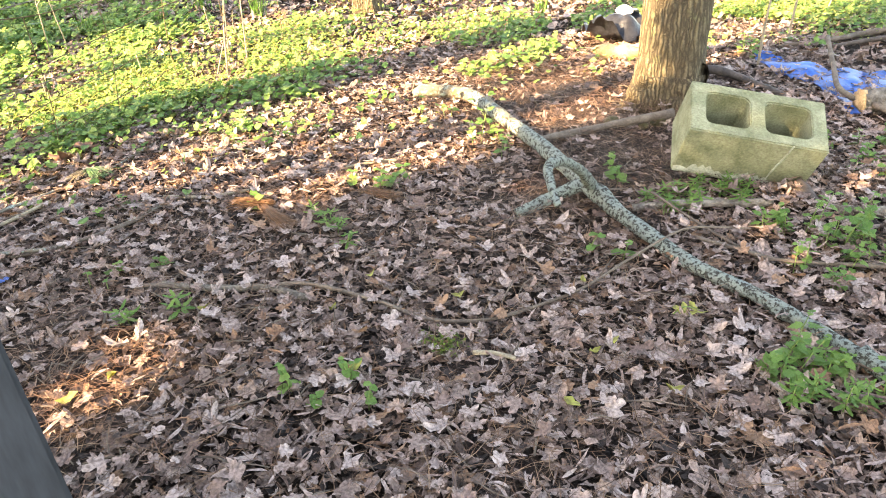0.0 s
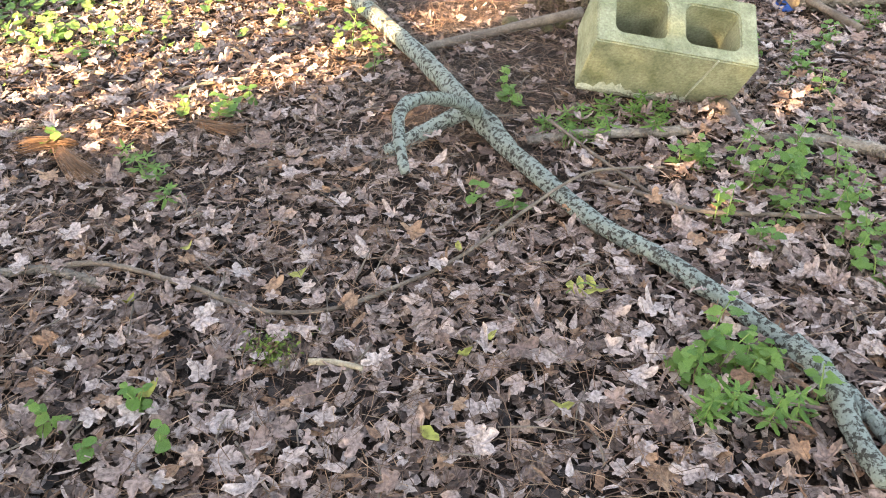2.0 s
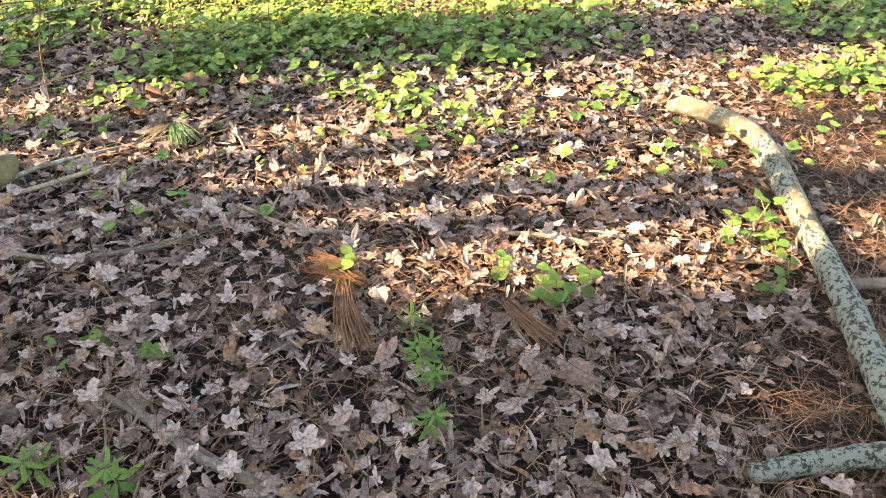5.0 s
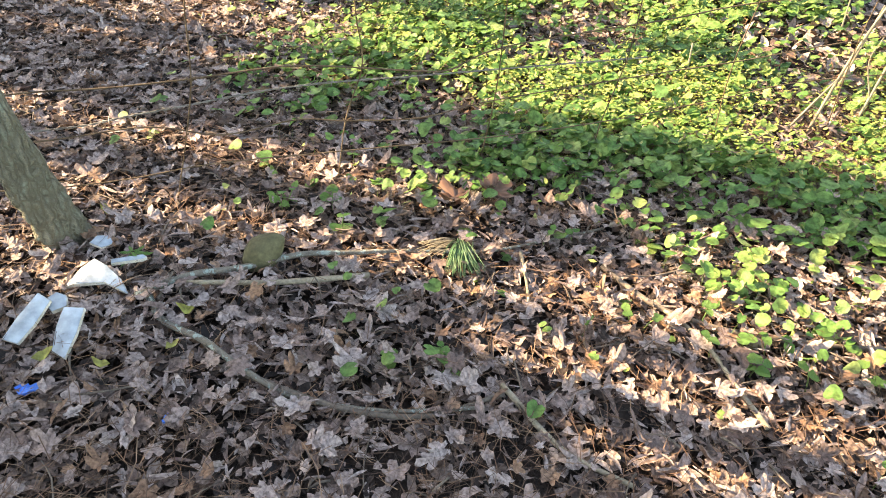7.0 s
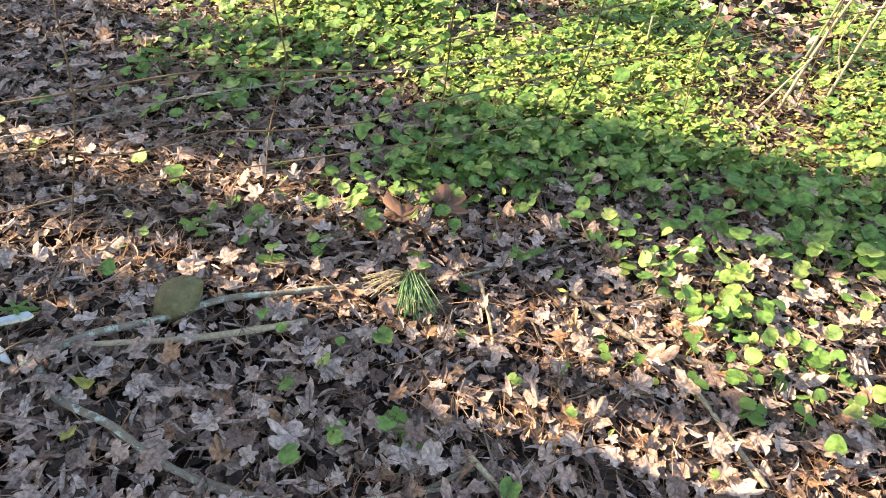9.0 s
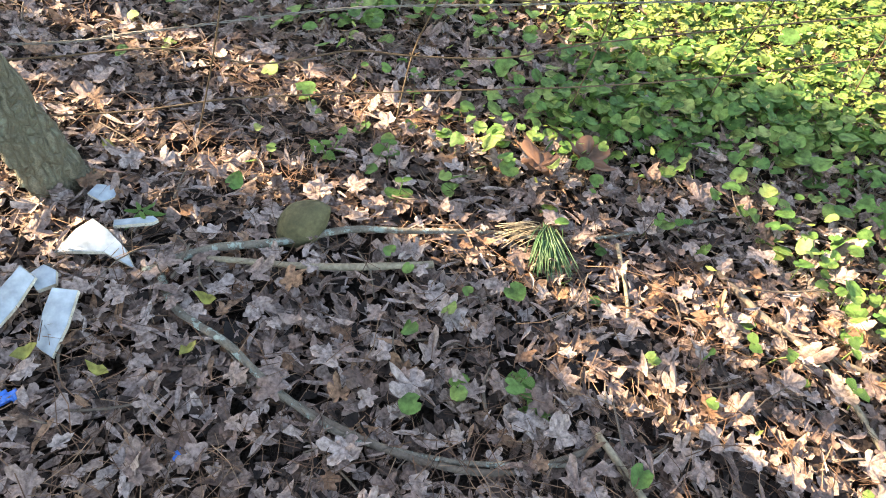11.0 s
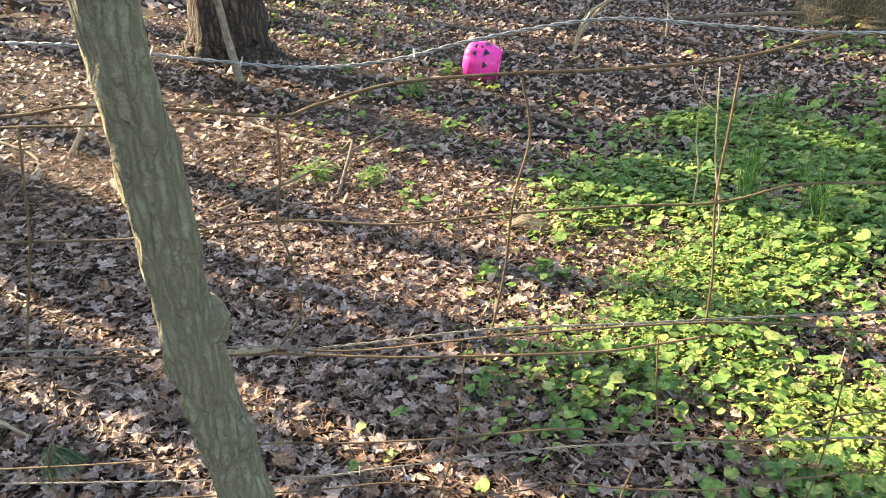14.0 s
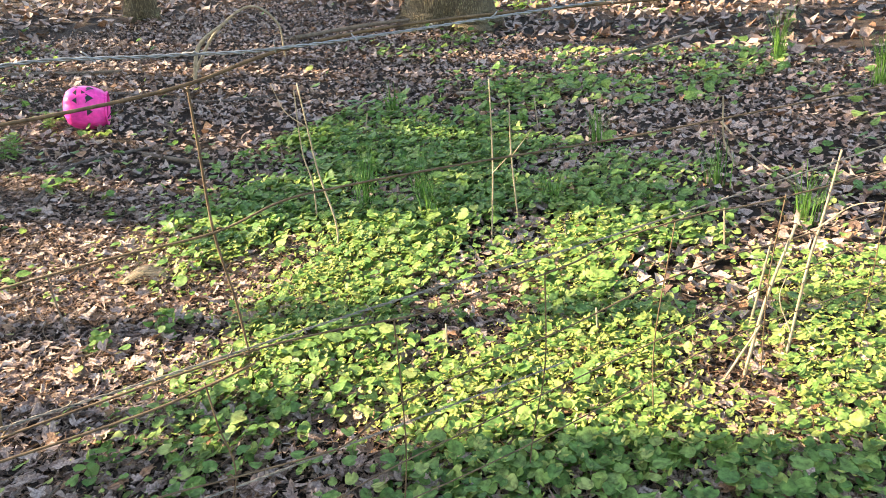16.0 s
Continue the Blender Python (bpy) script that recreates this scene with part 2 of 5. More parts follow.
def curve_points(pts, per=6):
    """A smooth line through the points (x, y, z, radius)."""
    p = np.array(pts, float)
    p = np.vstack([2 * p[0] - p[1], p, 2 * p[-1] - p[-2]])
    out = []
    for i in range(1, len(p) - 2):
        for s in np.arange(per) / per:
            a, b, c, d = p[i - 1], p[i], p[i + 1], p[i + 2]
            out.append(0.5 * (2 * b + (c - a) * s + (2 * a - 5 * b + 4 * c - d) * s * s + (3 * b - a - 3 * c + d) * s**3))
    out.append(p[-2])
    return np.array(out)


def tube(pts, sides=8, per=6, rough=0.0, seed=0, knots=(), cap=0.3):
    """Verts and quads of a limb along points (x, y, z, radius), with uneven girth and closed, worn ends."""
    c = curve_points(pts, per)
    rng = np.random.RandomState(seed)
    pos, rad = c[:, :3], np.maximum(c[:, 3], 0.0006)
    tan = np.gradient(pos, axis=0)
    tan /= np.linalg.norm(tan, axis=1)[:, None] + 1e-9
    ref = np.array([0.3, 0.2, 0.93]) if abs(tan[:, 2]).mean() < 0.7 else np.array([0.9, 0.3, 0.1])
    a = np.cross(tan, ref)
    a /= np.linalg.norm(a, axis=1)[:, None] + 1e-9
    b = np.cross(tan, a)
    th = np.arange(sides) / sides * 2 * math.pi
    g = 1 + rough * rng.randn(len(c), sides)
    g = (g + np.roll(g, 1, 1) + np.vstack([g[:1], g[:-1]])) / 3
    for at, size in knots:
        k = np.exp(-((np.arange(len(c)) / (len(c) - 1) - at) / 0.025) ** 2)
        g += size * k[:, None] * np.clip(np.cos(th - at * 40), 0, 1)[None] ** 2
    ring = pos[:, None] + (rad[:, None] * g)[..., None] * (a[:, None] * np.cos(th)[None, :, None] + b[:, None] * np.sin(th)[None, :, None])
    n = len(c)
    v = ring.reshape(-1, 3)
    i, j = np.meshgrid(np.arange(n - 1), np.arange(sides), indexing="ij")
    j2 = (j + 1) % sides
    q = np.stack([i * sides + j, i * sides + j2, (i + 1) * sides + j2, (i + 1) * sides + j], -1).reshape(-1, 4)
    e0, e1 = pos[0] - tan[0] * rad[0] * cap, pos[-1] + tan[-1] * rad[-1] * cap
    v = np.vstack([v, e0, e1])
    js = np.arange(sides)
    jn = (js + 1) % sides
    c0 = np.stack([np.full(sides, n * sides), jn, js, np.full(sides, n * sides)], -1)
    c1 = np.stack([np.full(sides, n * sides + 1), (n - 1) * sides + js, (n - 1) * sides + jn, np.full(sides, n * sides + 1)], -1)
    tri = np.vstack([c0[:, :3], c1[:, :3]])
    quads = np.vstack([np.concatenate([q[:, [0, 1, 2]], q[:, [0, 2, 3]]]), tri])
    return v, quads


def joined(pieces):
    vs, fs, k = [], [], 0
    for v, f in pieces:
        vs.append(v)
        fs.append(np.asarray(f) + k)
        k += len(v)
    return np.vstack(vs), np.vstack(fs)


def limb(name, pts, mat, sides=8, per=6, rough=0.06, seed=0, knots=(), cap=0.3):
    return mesh_of(name, *tube(pts, sides, per, rough, seed, knots, cap), mat)


def scatter(name, shapes, pos, size, yaw, tilt, lean, mat, squash=None, label="", category=""):
    """One object of many small pieces; shapes are (verts, tris), taken in turn."""
    rng = np.random.RandomState(5)
    which = rng.randint(len(shapes), size=len(pos))
    out = []
    for k, (v, f) in enumerate(shapes):
        m = which == k
        if not m.any():
            continue
        p, s, y, t, d = pos[m], size[m], yaw[m], tilt[m], lean[m]
        q = v[None] * s[:, None, None]
        if squash is not None:
            q = q * np.stack([np.ones(m.sum()), squash[m], np.ones(m.sum())], -1)[:, None]
        cy, sy = np.cos(y)[:, None], np.sin(y)[:, None]
        x1, y1, z1 = q[..., 0] * cy - q[..., 1] * sy, q[..., 0] * sy + q[..., 1] * cy, q[..., 2]
        cd, sd = np.cos(d)[:, None], np.sin(d)[:, None]
        along, across = x1 * cd + y1 * sd, -x1 * sd + y1 * cd
        ct, st = np.cos(t)[:, None], np.sin(t)[:, None]
        a2, z2 = along * ct + z1 * st, -along * st + z1 * ct
        w = np.stack([a2 * cd - across * sd, a2 * sd + across * cd, z2], -1) + p[:, None]
        n = len(w)
        out.append((w.reshape(-1, 3), (f[None] + (np.arange(n) * len(v))[:, None, None]).reshape(-1, 3)))
    me = mesh_of(name, *joined(out), mat)
    return thing(name, label, category, (0, 0, 0), me, "", "stuff")


def fan_shape(angles, radii, curl, rng, mid=True):
    """A flat outline round the middle, curled up."""
    a, r = np.array(angles), np.array(radii)
    v = np.stack([np.cos(a) * r, np.sin(a) * r, np.zeros(len(a))], -1)
    v = np.vstack([[0, 0, 0], v]) if mid else v
    c1, c2, ph = curl * rng.uniform(0.3, 1.3), curl * rng.uniform(-0.8, 0.8), rng.uniform(0, 6.28)
    u, w = v[:, 0] * math.cos(ph) + v[:, 1] * math.sin(ph), -v[:, 0] * math.sin(ph) + v[:, 1] * math.cos(ph)
    v[:, 2] = c1 * u * u + c2 * w * w + curl * 0.16 * rng.randn(len(v))
    n = len(a)
    f = np.array([[0, 1 + i, 1 + (i + 1) % n] for i in range(n)])
    return v, f


def maple(rng, curl):
    """Five pointed lobes with notches between."""
    lobes = [(-2.2, 0.7), (-1.05, 0.92), (0.0, 1.0), (1.05, 0.92), (2.2, 0.7)]
    an, ra = [], []
    for k, (a, r) in enumerate(lobes):
        an += [a - 0.22 + 0.08 * rng.randn(), a + 0.06 * rng.randn(), a + 0.24 + 0.08 * rng.randn()]
        ra += [r * 0.84, r * rng.uniform(0.85, 1.08), r * 0.84]
        if k < 4:
            an.append(a + 0.55)
            ra.append(0.58 * rng.uniform(0.8, 1.2))
    an.append(math.pi)
    ra.append(0.16)
    return fan_shape(an, ra, curl, rng)


def oval(rng, curl, long=1.0, wide=0.5):
    an = np.arange(8) / 8 * 2 * math.pi + 0.05 * rng.randn(8)
    ra = 1 / np.sqrt((np.cos(an) / long) ** 2 + (np.sin(an) / wide) ** 2) * rng.uniform(0.85, 1.1, 8)
    return fan_shape(an, ra, curl, rng)


def heart(rng, curl):
    """A round, kidney-shaped herb leaf with a notch at the stalk."""
    an = np.array([0.0, 0.5, 1.05, 1.6, 2.2, 2.75, math.pi, 3.53, 4.08, 4.68, 5.23, 5.78])
    ra = np.array([1.0, 0.97, 0.95, 0.97, 1.0, 0.85, 0.42, 0.85, 1.0, 0.97, 0.95, 0.97]) * rng.uniform(0.93, 1.07, 12)
    v, f = fan_shape(an, ra, curl, rng)
    return v, f


def torn_maple(rng, curl, fine):
    """A dead maple leaf: toothed lobes, folded along its ribs, curled at the rim, often with a piece torn off."""
    tips = np.array([-2.15, -1.05, 0.0, 1.05, 2.15]) + 0.10 * rng.randn(5)
    size = np.array([0.62, 0.92, 1.05, 0.92, 0.62]) * rng.uniform(0.85, 1.12, 5)
    an, ra = [], []
    for k in range(5):
        for d, q in ((-0.34, 0.78), (-0.15, 0.90), (0.0, 1.0), (0.15, 0.90), (0.34, 0.78)):
            an.append(tips[k] + d + 0.02 * rng.randn())
            ra.append(size[k] * q * rng.uniform(0.92, 1.08))
        if k < 4:
            an.append((tips[k] + tips[k + 1]) / 2)
            ra.append(0.52 * rng.uniform(0.75, 1.25))
    an.append(math.pi)
    ra.append(0.14)
    a, r = np.array(an), np.array(ra)
    if rng.rand() < 0.45:
        torn = rng.uniform(-2.4, 2.4)
        r = np.where(np.abs(a - torn) < 0.8, r * rng.uniform(0.35, 0.65), r)
    n = len(a)
    rim = np.stack([np.cos(a) * r, np.sin(a) * r, 0 * a], -1)
    mid = rim * rng.uniform(0.45, 0.58, (n, 1))
    v = np.vstack([[[0, 0, 0]], mid, rim]) if fine else np.vstack([[[0, 0, 0]], rim])
    ph, fold = rng.uniform(0, 6.283), rng.uniform(-0.2, 0.32)
    u = v[:, 0] * math.cos(ph) + v[:, 1] * math.sin(ph)
    w = np.hypot(v[:, 0], v[:, 1])
    v[:, 2] = curl * u * u + fold * np.abs(v[:, 1]) + curl * 0.5 * w**3 * np.sin(3 * np.arctan2(v[:, 1], v[:, 0]) + ph) + 0.05 * rng.randn(len(v)) * (w > 0)
    t = [(0, 1 + i, 1 + (i + 1) % n) for i in range(n)]
    for i in range(n if fine else 0):
        j = (i + 1) % n
        t += [(1 + i, 1 + n + i, 1 + n + j), (1 + i, 1 + n + j, 1 + j)]
    return v, np.array(t)


def rolled(rng):
    """A narrow leaf or strip rolled up along its length, ragged at the ends."""
    n = 5
    x = np.linspace(-1, 1, n)
    half = 0.22 * np.sqrt(np.clip(1.06 - x * x, 0.05, 1)) * rng.uniform(0.7, 1.2, n)
    bow, roll, twist = rng.uniform(-0.35, 0.35), rng.uniform(0.5, 1.5), rng.uniform(-0.5, 0.5)
    v = []
    for k in range(n):
        for e in (-1, 0, 1):
            a = twist * x[k]
            y, z = e * half[k], roll * half[k] * abs(e)
            v.append((x[k], bow * x[k] ** 2 + y * math.cos(a) - z * math.sin(a), 0.12 * bow * x[k] + y * math.sin(a) + z * math.cos(a)))
    f = []
    for k in range(n - 1):
        for e in (0, 1):
            p = 3 * k + e
            f += [(p, p + 3, p + 4), (p, p + 4, p + 1)]
    return np.array(v), np.array(f)


RNG = np.random.RandomState(11)


def scrap(n, c):
    return fan_shape(np.arange(n) / n * 6.283 + 0.2 * RNG.randn(n), RNG.uniform(0.4, 1.1, n), c, RNG)


ROLLED = [rolled(RNG) for k in range(6)]
WHOLE = [torn_maple(RNG, c, k < 4) for k, c in enumerate((0.2, 0.45, -0.3, 0.65, 0.1, 0.35, -0.25, 0.5, 0.25, -0.4))]
FLAT = [maple(RNG, c) for c in (0.2, 0.35, 0.5, -0.3, 0.7)] + [oval(RNG, c, 1.0, 0.42) for c in (0.5, 0.9)] + ROLLED[:3]
LEAVES = [scrap(9, c) for c in (0.3, 0.5, 0.8)] + [scrap(7, c) for c in (0.3, 0.6, 0.9)] + [oval(RNG, c, 1.0, 0.36) for c in (0.4, 0.9)]
FARLEAVES = [fan_shape(np.arange(6) / 6 * 6.283 + 0.15 * RNG.randn(6), RNG.uniform(0.5, 1.1, 6), c, RNG) for c in (0.4, 0.7, 0.9, 1.1)]
HEARTS = [heart(RNG, c) for c in (0.15, 0.3, -0.2, 0.45)]
SLIVERS = [oval(RNG, c, 1.0, 0.38) for c in (0.3, 0.6, -0.3)]

# ---------------------------------------------------------------- ground
def spread(lo, hi, fine_lo, fine_hi, step):
    mid = np.arange(fine_lo, fine_hi + step / 2, step)
    left = fine_lo - np.cumsum(step * 1.18 ** np.arange(1, 60))
    right = fine_hi + np.cumsum(step * 1.18 ** np.arange(1, 60))
    return np.concatenate([[lo], left[left > lo + 1][::-1], mid, right[right < hi - 1], [hi]])


gx, gy = spread(-400, 400, -5.0, 2.6, 0.06), spread(-400, 400, -0.8, 4.6, 0.06)
GX, GY = np.meshgrid(gx, gy, indexing="ij")
grng = np.random.RandomState(3)
wob = np.zeros_like(GX)
for k in range(24):
    fx, fy, ph = grng.uniform(-14, 14), grng.uniform(-14, 14), grng.uniform(0, 6.28)
    wob += np.sin(GX * fx + GY * fy + ph) * 0.0022
GZ = lie(GX, GY) + np.clip(wob, -0.012, 0.012) - 0.012
gi, gj = np.meshgrid(np.arange(len(gx) - 1), np.arange(len(gy) - 1), indexing="ij")
gn = len(gy)
gquads = np.stack([gi * gn + gj, (gi + 1) * gn + gj, (gi + 1) * gn + gj + 1, gi * gn + gj + 1], -1).reshape(-1, 4)
thing("ground", "dark brown forest soil under fallen leaves", "ground", (0, 0, 0),
      mesh_of("ground", np.stack([GX, GY, GZ], -1).reshape(-1, 3), gquads, M_SOIL), "", "structure")


def band(x, y):
    """Along and across the light, in metres."""
    return 0.875 * x + 0.485 * y, -0.485 * x + 0.875 * y


def blotch(x, y, scale, seed):
    r = np.random.RandomState(seed)
    s = 0
    for k in range(10):
        a, p = r.uniform(0, 6.283), r.uniform(0, 6.283)
        q = scale * r.uniform(0.6, 1.8)
        s = s + np.sin(q * (x * math.cos(a) + y * math.sin(a)) + p)
    return s / 3.2


def sow(x0, x1, y0, y1, per_m2, seed, keep=None):
    r = np.random.RandomState(seed)
    n = int((x1 - x0) * (y1 - y0) * per_m2)
    x, y = r.uniform(x0, x1, n), r.uniform(y0, y1, n)
    if keep is not None:
        m = r.rand(n) < keep(x, y)
        x, y = x[m], y[m]
    return x, y, r


def outside(x0, x1, y0, y1):
    return lambda x, y: ((x < x0) | (x > x1) | (y < y0) | (y > y1)) * 1.0


def litter(name, x, y, r, lo, hi, shapes, high, tilt, label, mat=None):
    n = len(x)
    z = lie(x, y) + r.rand(n) ** 1.5 * high - 0.002
    scatter(name, shapes, np.stack([x, y, z], -1), r.uniform(lo, hi, n), r.uniform(0, 6.283, n), r.randn(n) * tilt, r.uniform(0, 6.283, n), mat or M_LITTER, r.uniform(0.6, 1.0, n), label, "leaf litter")


def leaf_keep(x, y):
    """Fewer leaves on the needle beds and under the herbs."""
    return np.clip(1.0 - 0.85 * needle_bed(x, y), 0, 1)


def needle_bed(x, y):
    g = lambda cx, cy, s: np.exp(-((x - cx) ** 2 + (y - cy) ** 2) / (2 * s * s))
    return np.clip(g(-0.85, 0.2, 0.22) + g(0.75, 1.7, 0.28) + g(0.45, 1.65, 0.25) + g(0.45, 2.0, 0.2) + g(-0.35, 0.85, 0.25) * 0.6 + g(0.35, 0.95, 0.2) * 0.7
                   + g(0.65, 1.15, 0.2) * 0.7 + g(-5.8, 2.2, 0.9) + g(-5.2, 0.8, 0.8) + g(-1.7, 1.15, 0.2) * 0.5 + 0.3 * (blotch(x, y, 3.0, 8) > 0.6), 0, 1)


def thinning(x, y):
    """Full cover close to the walk, sparser (with larger pieces) towards the back."""
    return leaf_keep(x, y) * np.where(x < -2.7, 0.85, 1.0) * np.where((band(x, y)[1] > 2.5) & (band(x, y)[0] > -0.9), 0.75, 1.0)


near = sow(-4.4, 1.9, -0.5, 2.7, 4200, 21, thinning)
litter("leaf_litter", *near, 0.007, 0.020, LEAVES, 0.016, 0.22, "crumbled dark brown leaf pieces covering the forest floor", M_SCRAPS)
near = sow(-4.4, 1.9, -0.5, 2.7, 1500, 25, thinning)
litter("leaf_litter_flat", *near, 0.009, 0.025, FLAT, 0.034, 0.34, "dry brown maple leaves lying flat")
near = sow(-4.4, 1.9, -0.5, 2.7, 900, 26, thinning)
litter("leaf_litter_rolled", *near, 0.009, 0.026, ROLLED, 0.034, 0.22, "rolled and shredded dry leaf strips")
near = sow(-4.4, 1.9, -0.5, 2.7, 700, 24, thinning)
litter("leaf_litter_whole", *near, 0.017, 0.038, WHOLE, 0.046, 0.26, "larger pinkish brown maple leaves lying loose on top")
midl = sow(-7.2, 4.2, -1.6, 7.0, 880, 22, lambda x, y: outside(-4.4, 1.9, -0.5, 2.7)(x, y) * (1 - 0.35 * needle_bed(x, y)))
litter("leaf_litter_beyond", *midl, 0.011, 0.036, LEAVES + FARLEAVES, 0.035, 0.42, "dry brown leaves spread under the far trees")
farl = sow(-16, 9, -4, 16, 70, 23, outside(-7.2, 4.2, -1.6, 7.0))
litter("leaf_litter_far", *farl, 0.035, 0.08, FARLEAVES, 0.04, 0.3, "brown leaves between the distant trunks")

# needles: thin bent strips
strip = np.array([[-1, 0, 0], [-1, 0.03, 0], [0, 0.16, 0.04], [0, 0.19, 0.04], [1, 0.0, 0], [1, 0.03, 0]], float)
strip2 = strip.copy()
strip2[2:4, 1] = -0.1
STRIPS = [(strip, np.array([[0, 1, 3], [0, 3, 2], [2, 3, 5], [2, 5, 4]])), (strip2, np.array([[0, 1, 3], [0, 3, 2], [2, 3, 5], [2, 5, 4]]))]
nx, ny, nr = sow(-4.4, 1.9, -0.5, 2.7, 9500, 31, lambda x, y: 0.22 + 0.62 * needle_bed(x, y))
nn = len(nx)
scatter("pine_needles", STRIPS, np.stack([nx, ny, lie(nx, ny) + nr.uniform(0.008, 0.042, nn)], -1), nr.uniform(0.015, 0.05, nn), nr.uniform(0, 6.283, nn),
        nr.randn(nn) * 0.12, nr.uniform(0, 6.283, nn), M_NEEDLE, None, "orange brown pine needles strewn among the leaves", "pine needles")
nx, ny, nr = sow(-8.0, 3.5, -1.5, 6.0, 1900, 32, lambda x, y: outside(-4.4, 1.9, -0.5, 2.7)(x, y) * (0.05 + 0.75 * needle_bed(x, y)))
nn = len(nx)
scatter("pine_needles_beyond", STRIPS, np.stack([nx, ny, lie(nx, ny) + nr.uniform(0.01, 0.035, nn)], -1), nr.uniform(0.03, 0.06, nn), nr.uniform(0, 6.283, nn),
        nr.randn(nn) * 0.12, nr.uniform(0, 6.283, nn), M_NEEDLE, None, "orange brown pine needles under the far pine", "pine needles")


# low herbs: round leaves on short stalks, thick in a patch beyond the fence
def herb_keep(x, y):
    u, v = band(x, y)
    edge = 1 / (1 + np.exp(-(v - 1.96 + 0.12 * blotch(x, y, 5, 4)) * 22))
    side = 1 / (1 + np.exp(-(u + 0.92 + 0.42 * np.minimum(v - 2.2, 1.6) + 0.14 * blotch(x, y, 3, 5)) * 12))
    fade = 1 / (1 + np.exp((u - 0.95 - 0.45 * blotch(x, y, 2, 7)) * 4))
    gaps = np.clip(0.74 + 0.8 * blotch(x, y, 6.5, 6), 0.10, 1)
    back = np.clip(1.0 - 0.16 * np.maximum(v - 3.6, 0), 0.15, 1)
    cut = 1 - 1 / (1 + np.exp(-(u - 0.4) * 6)) / (1 + np.exp(-(v - 3.2 + 0.1 * blotch(x, y, 4, 71)) * 9)) * (v < 6)
    d = edge * side * fade * gaps * back * cut
    strays = 0.6 * np.exp(-((v - 1.79) / 0.11) ** 2) * np.clip((u + 0.25) * 2, 0.0, 1) * (blotch(x, y, 8, 19) > 0.30) + 0.015 * (v > 1.3) * (u > -1.4)
    patches = 0.5 * np.exp(-(((x - 0.5) / 0.55) ** 2 + ((y - 2.85) / 0.3) ** 2)) + 0.9 * np.exp(-(((x - 2.0) / 0.8) ** 2 + ((y - 2.85) / 0.38) ** 2))
    few = 0.05 * (blotch(x, y, 2.0, 9) > 0.45) * (v > 1.9)
    return np.clip(d + strays + few + patches * (blotch(x, y, 6, 29) > -0.3), 0, 1)


def lit_fine_bed(x, y):
    """Where the fine small-leaved herb grows thickest: the sunlit bands its pale colour brightens."""
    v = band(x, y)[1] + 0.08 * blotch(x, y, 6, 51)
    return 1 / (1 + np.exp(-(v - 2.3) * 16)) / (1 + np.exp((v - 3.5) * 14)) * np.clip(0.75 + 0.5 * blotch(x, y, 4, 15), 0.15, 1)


def herbs(name, x, y, r, lo, hi, rise, mat, shapes, label, tilt=0.38):
    n = len(x)
    v = band(x, y)[1]
    s = r.uniform(lo, hi, n) * np.where(v > 3.4, 1.2, 1.0)
    z = lie(x, y) + 0.018 + r.rand(n) * rise
    scatter(name, shapes, np.stack([x, y, z], -1), s, r.uniform(0, 6.283, n), 0.30 + r.randn(n) * tilt, SUN_FROM + r.randn(n) * 0.9, mat, r.uniform(0.8, 1.0, n), label, "ground cover")
    return np.stack([x, y, z], -1), s


hp, hs = herbs("garlic_mustard", *sow(-3.6, 3.2, 0.9, 4.2, 4300, 41, lambda x, y: herb_keep(x, y) * (1 - 0.40 * lit_fine_bed(x, y))), 0.008, 0.020, 0.055, M_GREEN, HEARTS, "low bright green round-leaved herbs carpeting the ground")
herbs("garlic_mustard_beyond", *sow(-8, 4.5, 4.2, 9, 640, 42, lambda x, y: np.clip(0.45 * (blotch(x, y, 1.3, 12) > 0.15) + herb_keep(x, y) * 0.8, 0, 1) * np.clip((band(x, y)[0] + 1.25 + 0.45 * blotch(x, y, 2.2, 61)) * 2.2, 0.02, 1) * np.clip(0.6 + 0.9 * blotch(x, y, 3.2, 62), 0.1, 1) * np.where(band(x, y)[1] > 6.3, 0.35, 1.0)), 0.018, 0.036, 0.06, M_GREEN, HEARTS, "green herb patches between far trees")
herbs("garlic_mustard_side", *sow(-7.5, -3.6, 1.2, 4.2, 120, 43, lambda x, y: np.clip(0.5 * (blotch(x, y, 1.6, 14) > 0.35) + 0.03, 0, 1)), 0.012, 0.024, 0.04, M_GREEN, HEARTS, "scattered green herbs on the slope")
herbs("garlic_mustard_tall", *sow(-3.6, 3.2, 1.2, 4.6, 480, 45, lambda x, y: herb_keep(x, y) * (1 - 0.93 * lit_fine_bed(x, y)) * (band(x, y)[1] > 1.95)), 0.017, 0.028, 0.07, M_GREEN, HEARTS, "larger green herb leaves standing above the carpet", 0.3)
herbs("chickweed", *sow(-3.4, 2.8, 1.2, 4.4, 11000, 44, lambda x, y: herb_keep(x, y) * (0.08 + 0.92 * np.maximum(lit_fine_bed(x, y), (x > 1.3) * 0.7))), 0.004, 0.012, 0.07, M_FINE_LIT, SLIVERS, "fine yellow green small-leaved herbs", 0.42)
